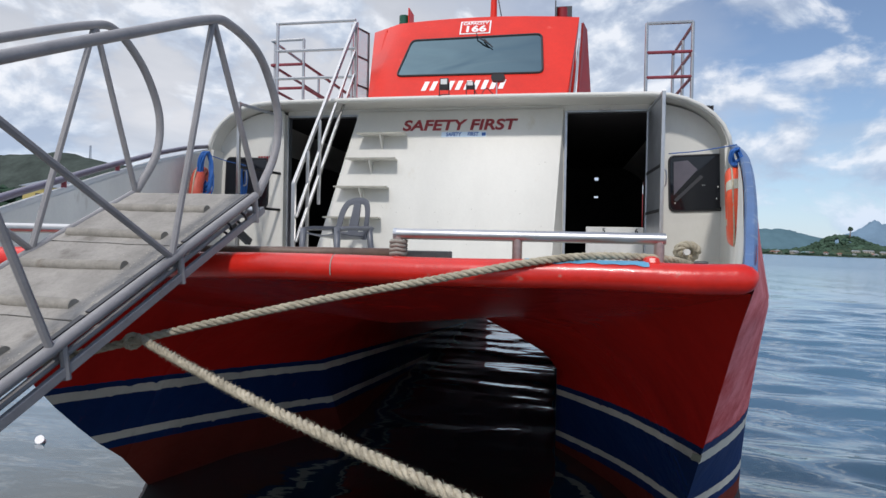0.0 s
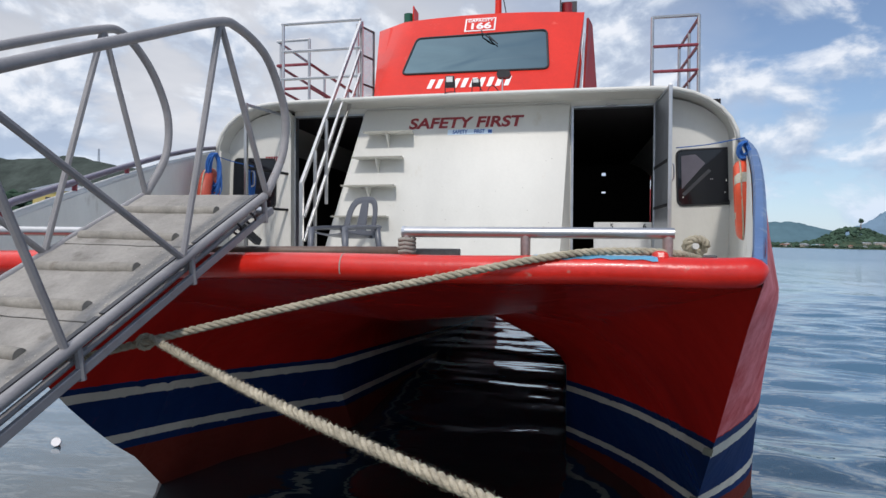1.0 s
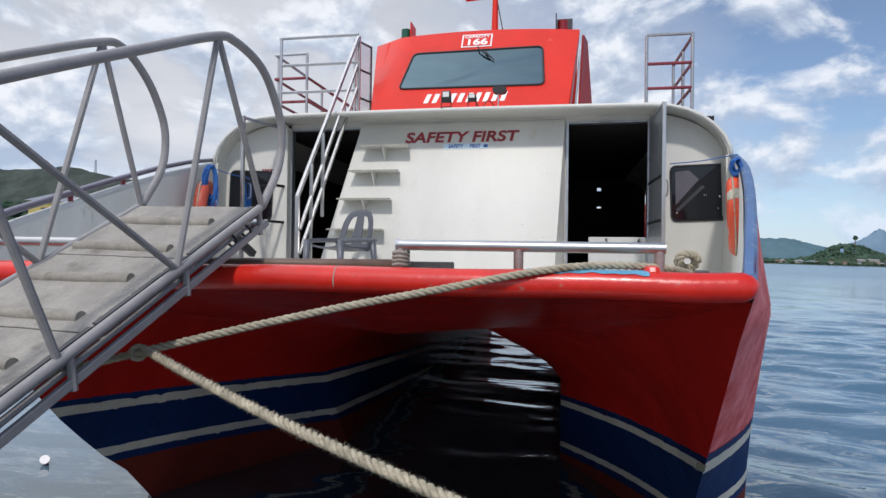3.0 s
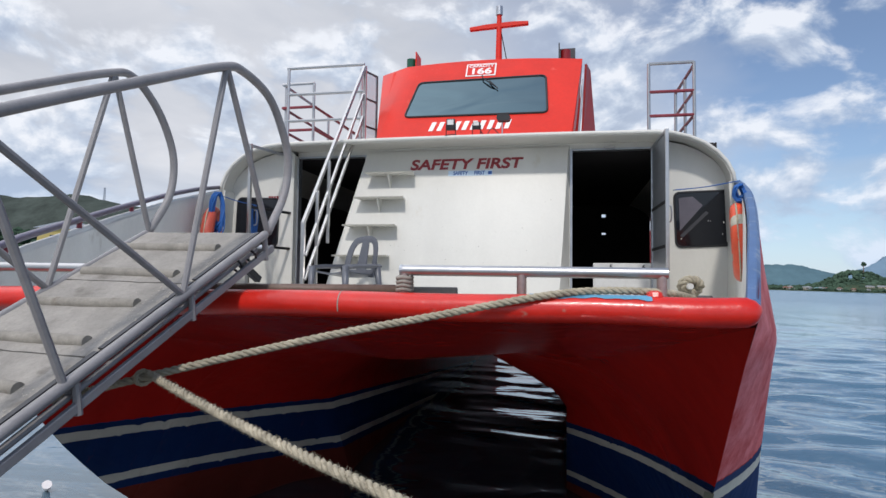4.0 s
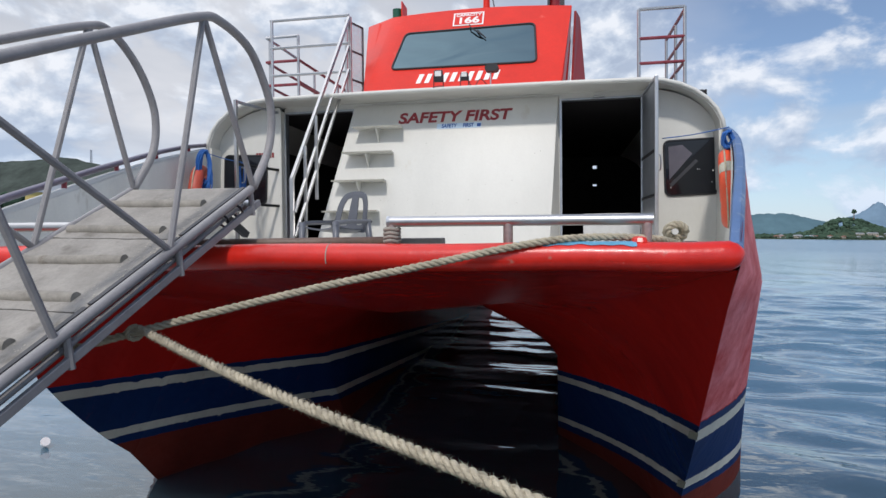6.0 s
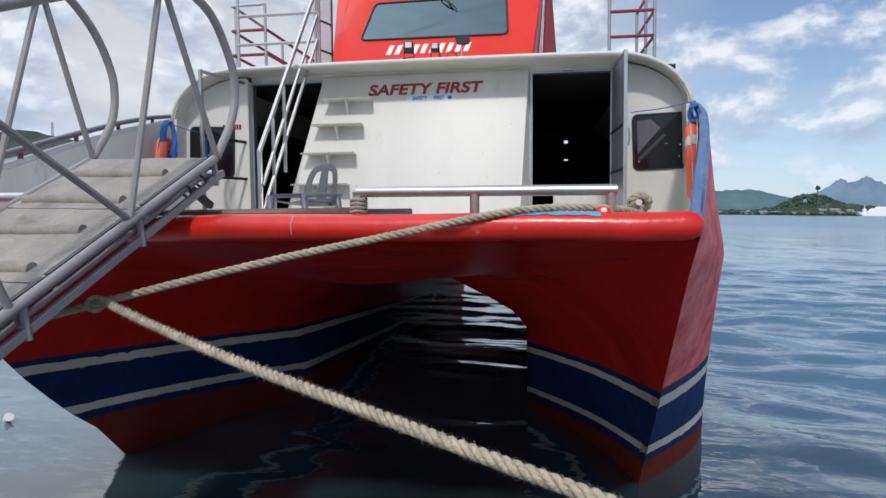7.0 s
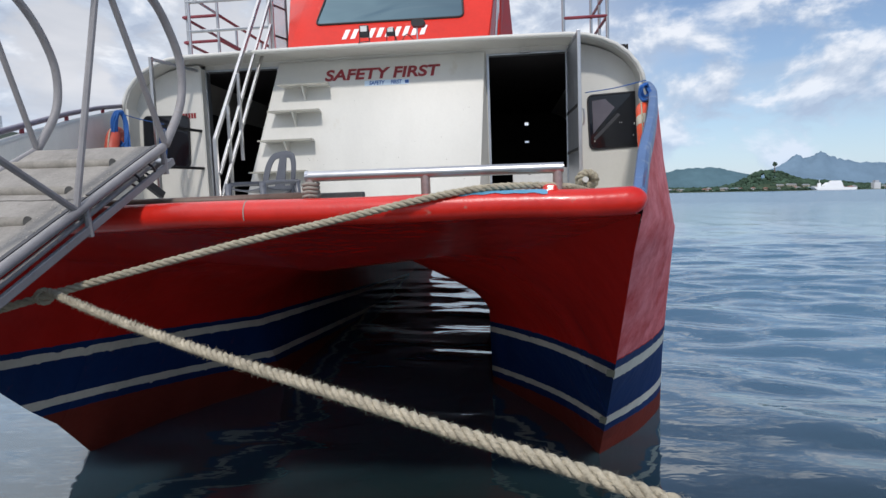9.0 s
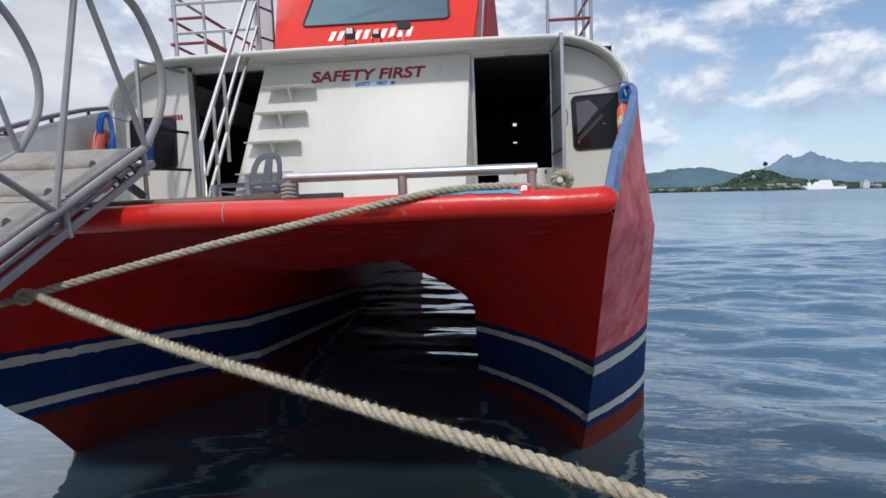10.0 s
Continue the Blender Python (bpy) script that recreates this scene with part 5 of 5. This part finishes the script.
pole = part("wooden_pole", tube([(-1.45, 2.955, 2.112), (-0.4, 2.955, 2.108), (0.46, 2.95, 2.112)], 0.025, 10), WOOD, None, "long brown wooden pole lying behind the gunwale", "all", "pole")
pole.matrix_world = LEAN
ob = part("timber_block", box((0.47, 2.91, 2.078), (0.70, 2.96, 2.128), 0.006), material("grey_timber", (0.16, 0.16, 0.15), 0.7, var=0.3, scale=12, bump=0.3), None, "short grey timber behind the gunwale", category="timber")
ob.matrix_world = LEAN
bm = bmesh.new()
for k in range(4):
    tube_in(bm, [(0.47 + 0.034 * math.cos(a), 2.84 + 0.034 * math.sin(a), 2.115 + 0.018 * k + 0.003 * math.sin(3 * a)) for a in np.linspace(0, 6.1, 14)], 0.010, 6)
ob = part("lashing", bm, CLEAT, None, "brown cord lashing round the rail post", "all", "rope")
ob.matrix_world = LEAN

# ---- mooring ropes ----
up = smooth_path([(0.70, 3.04, 2.12), (0.55, 2.84, 2.145), (0.28, 2.765, 2.148), (0.03, 2.69, 2.118), (-0.40, 2.61, 2.024), (-0.895, 2.50, 1.914), (-1.547, 2.30, 1.742), (-2.35, 2.04, 1.50), (-3.3, 1.6, 1.12), (-4.2, 0.6, 0.78), (-4.6, -0.5, 0.66)], 14)
part("mooring_rope", strands(resample(up, 0.011), 0.0160, 0.095, 8, fuzz=300), ROPE_DARK, None, "weathered three-strand mooring rope from the bow", "all", "rope")
low = smooth_path([(-1.50, 2.27, 1.765), (-1.10, 2.03, 1.715), (-0.60, 1.715, 1.675), (0.014, 1.339, 1.640), (0.70, 0.93, 1.585), (1.5, 0.42, 1.42), (2.3, -0.1, 1.0), (2.6, -0.5, 0.66)], 14)
part("mooring_rope", strands(resample(low, 0.009), 0.0152, 0.082, 9, fuzz=1500), ROPE, None, "frayed pale three-strand mooring rope to the quay", "all", "rope")
loop = [Vector((-1.547, 2.30, 1.742)) + Vector((0.018 * math.cos(a), 0.022 * math.cos(a), 0.027 * math.sin(a))) for a in np.linspace(0, 5.9, 18)]
part("rope_eye", strands(resample(loop, 0.008), 0.010, 0.05, 6), ROPE_DARK, None, "rope eye hitched round the mooring rope", "all", "rope")

# ---- gangway ----
U = Vector((0.096, 0.877, 0.470)).normalized()
SX = Vector((0.994, -0.109, 0)).normalized()
SX = (SX - U * SX.dot(U)).normalized()
SW = SX.cross(U)
G = Matrix((SX, U, SW)).transposed().to_4x4()
G.translation = (-1.335, 2.87, 2.372)
gang = empty("gangway", G, "grey steel boarding gangway with pipe handrails and a battened deck", "gangway")
W, FOOT = 0.73, -3.66
for x, nm in ((0.0, "near"), (-W, "far")):
    part("stringer", tube([(x, FOOT, 0), (x, 0.0, 0)], 0.020, 10), GALV, gang, smooth=True)
    low_c = part("lower_chord", bar((x, FOOT + 0.3, -0.098), (x, 0.03, -0.088), 0.034, 0.02), GALV, gang)
    part("mid_chord", tube([(x - 0.035, -2.6, -0.075), (x - 0.035, -0.06, -0.055)], 0.013, 8), GALV, gang, smooth=True)
    for y in (-0.03, -0.6, -1.2, -1.8, -2.4, -3.0):
        part("strut", tube([(x, y + 0.02, 0), (x, y - 0.02, -0.12)], 0.014, 8), GALV, gang)
    # handrail with a curved end
    d, up_far = (0.03, 0.0) if x > -0.1 else (0.135, 0.008)
    arc = smooth_path([(x, FOOT + 0.2, 0.88), (x, -2.4, 0.88), (x, -1.2, 0.86 + up_far), (x, -0.5 + d, 0.832 + up_far), (x, -0.03 + d, 0.806 + up_far), (x, 0.11 + d, 0.762 + up_far), (x, 0.285 + 0.35 * d, 0.62), (x, 0.345 + 0.15 * d, 0.45), (x, 0.345, 0.28), (x, 0.235, 0.12), (x, 0.02, 0.0)], 9)
    part("handrail", tube(arc, 0.0205, 12), GALV, gang, smooth="all")
    for t, b in ((0.0, 0.02), (0.0, -0.635), (-1.20, -0.625), (-1.20, -1.225), (-2.32, -1.80), (-2.32, -2.41), (-3.4, -3.0)):
        part("brace", tube([(x, t + d, float(np.interp(t + d, [-2.4, -1.2, -0.5, 0], [0.88, 0.86, 0.832, 0.806])) + up_far), (x, b, 0.0)], 0.0140, 8), GALV, gang, smooth=True)
for y in (-0.05, -0.6, -1.2, -1.8, -2.4, -3.0, -3.6):
    part("crossbeam", bar((-W + 0.02, y, -0.03), (-0.02, y, -0.03), 0.03), GALV, gang)
rng = random.Random(12)
for k in range(7):
    a, b = -0.54 * k - 0.54, -0.54 * k
    if k == 6:
        a = FOOT
    bm = bmesh.new()
    rows = [[(-W - 0.03 + (W - 0.006) * i / 14, a + 0.004 + (b - a - 0.008) * j / 10, 0.008 + 0.004 * noise.noise(Vector((i * 0.5, j * 0.5 + 20 * k, 3)))) for i in range(15)] for j in range(11)]
    part("deck_board", thick(grid_surface(rows, bm), 0.014), GANG_DECK, gang, "worn grey deck sheet", True)
for k in range(13):
    y = -0.195 - 0.268 * k
    j = rng.uniform(-0.012, 0.012)
    part("cleat", tube([(-W + 0.045, y + j, 0.006), (-0.32, y, 0.009), (-0.145 + rng.uniform(-0.02, 0.02), y - j, 0.006)], 0.026, 12), CLEAT, gang, smooth=True)
bm = bmesh.new()
for k in range(420):
    x, y = -0.04 - abs(rng.gauss(0, 0.045)) if k < 330 else rng.uniform(-W + 0.02, -0.05), rng.uniform(-3.2, -0.03)
    if noise.noise(Vector((0, y * 3.1, 7))) < -0.15:
        continue
    s, a, z = rng.uniform(0.0015, 0.0042), rng.uniform(0, 6.28), rng.uniform(0.014, 0.018)
    bm.faces.new([bm.verts.new((x + s * rng.uniform(0.5, 1.3) * math.cos(a + q), y + s * rng.uniform(0.5, 1.3) * math.sin(a + q), z)) for q in (0, 1.6, 3.1, 4.7)])
part("paint_flakes", thick(bm, 0.001), PALE[1], gang, "pale flakes of old paint and grit", kind="stuff")
for k in range(7):
    part("edge_lip", bar((-0.034, -0.52 * k - 0.51, 0.012), (-0.034, -0.52 * k - 0.01, 0.012), 0.006, 0.022), FRAME, gang, "dark raised lip of the deck sheet")
for x in (-0.16, -0.54):
    part("foot", bar((x, -0.06, -0.11), (x + 0.01, 0.05, -0.285), 0.035), BLACK, gang, "black steel foot resting on the gunwale ledge")
part("roller", tube([(-0.56, 0.02, -0.10), (-0.03, 0.02, -0.10)], 0.03, 10), STEEL_DULL, gang, smooth=True)
for dx, dy in ((-0.02, 0.0), (-0.035, -0.10)):
    part("tie_wire", tube(smooth_path([(dx, -0.15 + dy, -0.0), (dx + 0.03, -0.13 + dy, -0.05), (dx, -0.12 + dy, -0.1), (dx - 0.02, -0.16 + dy, -0.04)], 4), 0.006, 5), BLACK, gang)

# ---- floating litter ----
bm = tube([(0, 0, -0.03), (0, 0, 0.055)], lambda f: 0.032 + 0.012 * f, 14)
cup = part("floating_cup", bm, SHIPWHITE, None, "white foam cup floating on the water", True, "cup")
bm = grid_surface([[(-0.10, -0.01, 0.01), (-0.05, -0.05, 0.02), (0.04, -0.06, 0.02), (0.12, 0, 0.01)], [(-0.10, 0.01, 0.01), (-0.05, 0.05, 0.03), (0.04, 0.06, 0.03), (0.12, 0.01, 0.01)]])
leaf = part("floating_leaf", thick(bm, 0.006), plain("yellow_leaf", (0.45, 0.33, 0.05)), None, "yellow leaf floating on the water", True, "leaf")


def motions():
    drift = Vector((0.10, -0.16, 0))
    walk(water, [(t, Matrix.Translation(drift * t)) for t in (0.0, 2.5, 5.0, 7.5, 10.0)])
    walk(cup, [(t, pose(x, y, 0.01 + 0.012 * math.sin(1.9 * t), 58 + 8 * math.sin(1.3 * t), 6 * math.sin(1.7 * t), 20 + 6 * t)) for t, x, y in
               ((0.0, -4.96, 5.49), (1.0, -4.91, 5.45), (2.2, -4.85, 5.38), (3.5, -4.80, 5.30), (4.5, -4.92, 5.40), (6.5, -4.97, 5.41), (7.5, -5.0, 5.43), (10.0, -5.08, 5.50))])
    walk(leaf, [(t, pose(x, y, 0.01, 0, 0, 10 + 3 * t)) for t, x, y in ((0.0, 11.30, 21.2), (7.5, 11.23, 21.05), (10.0, 11.17, 20.95))])


motions()
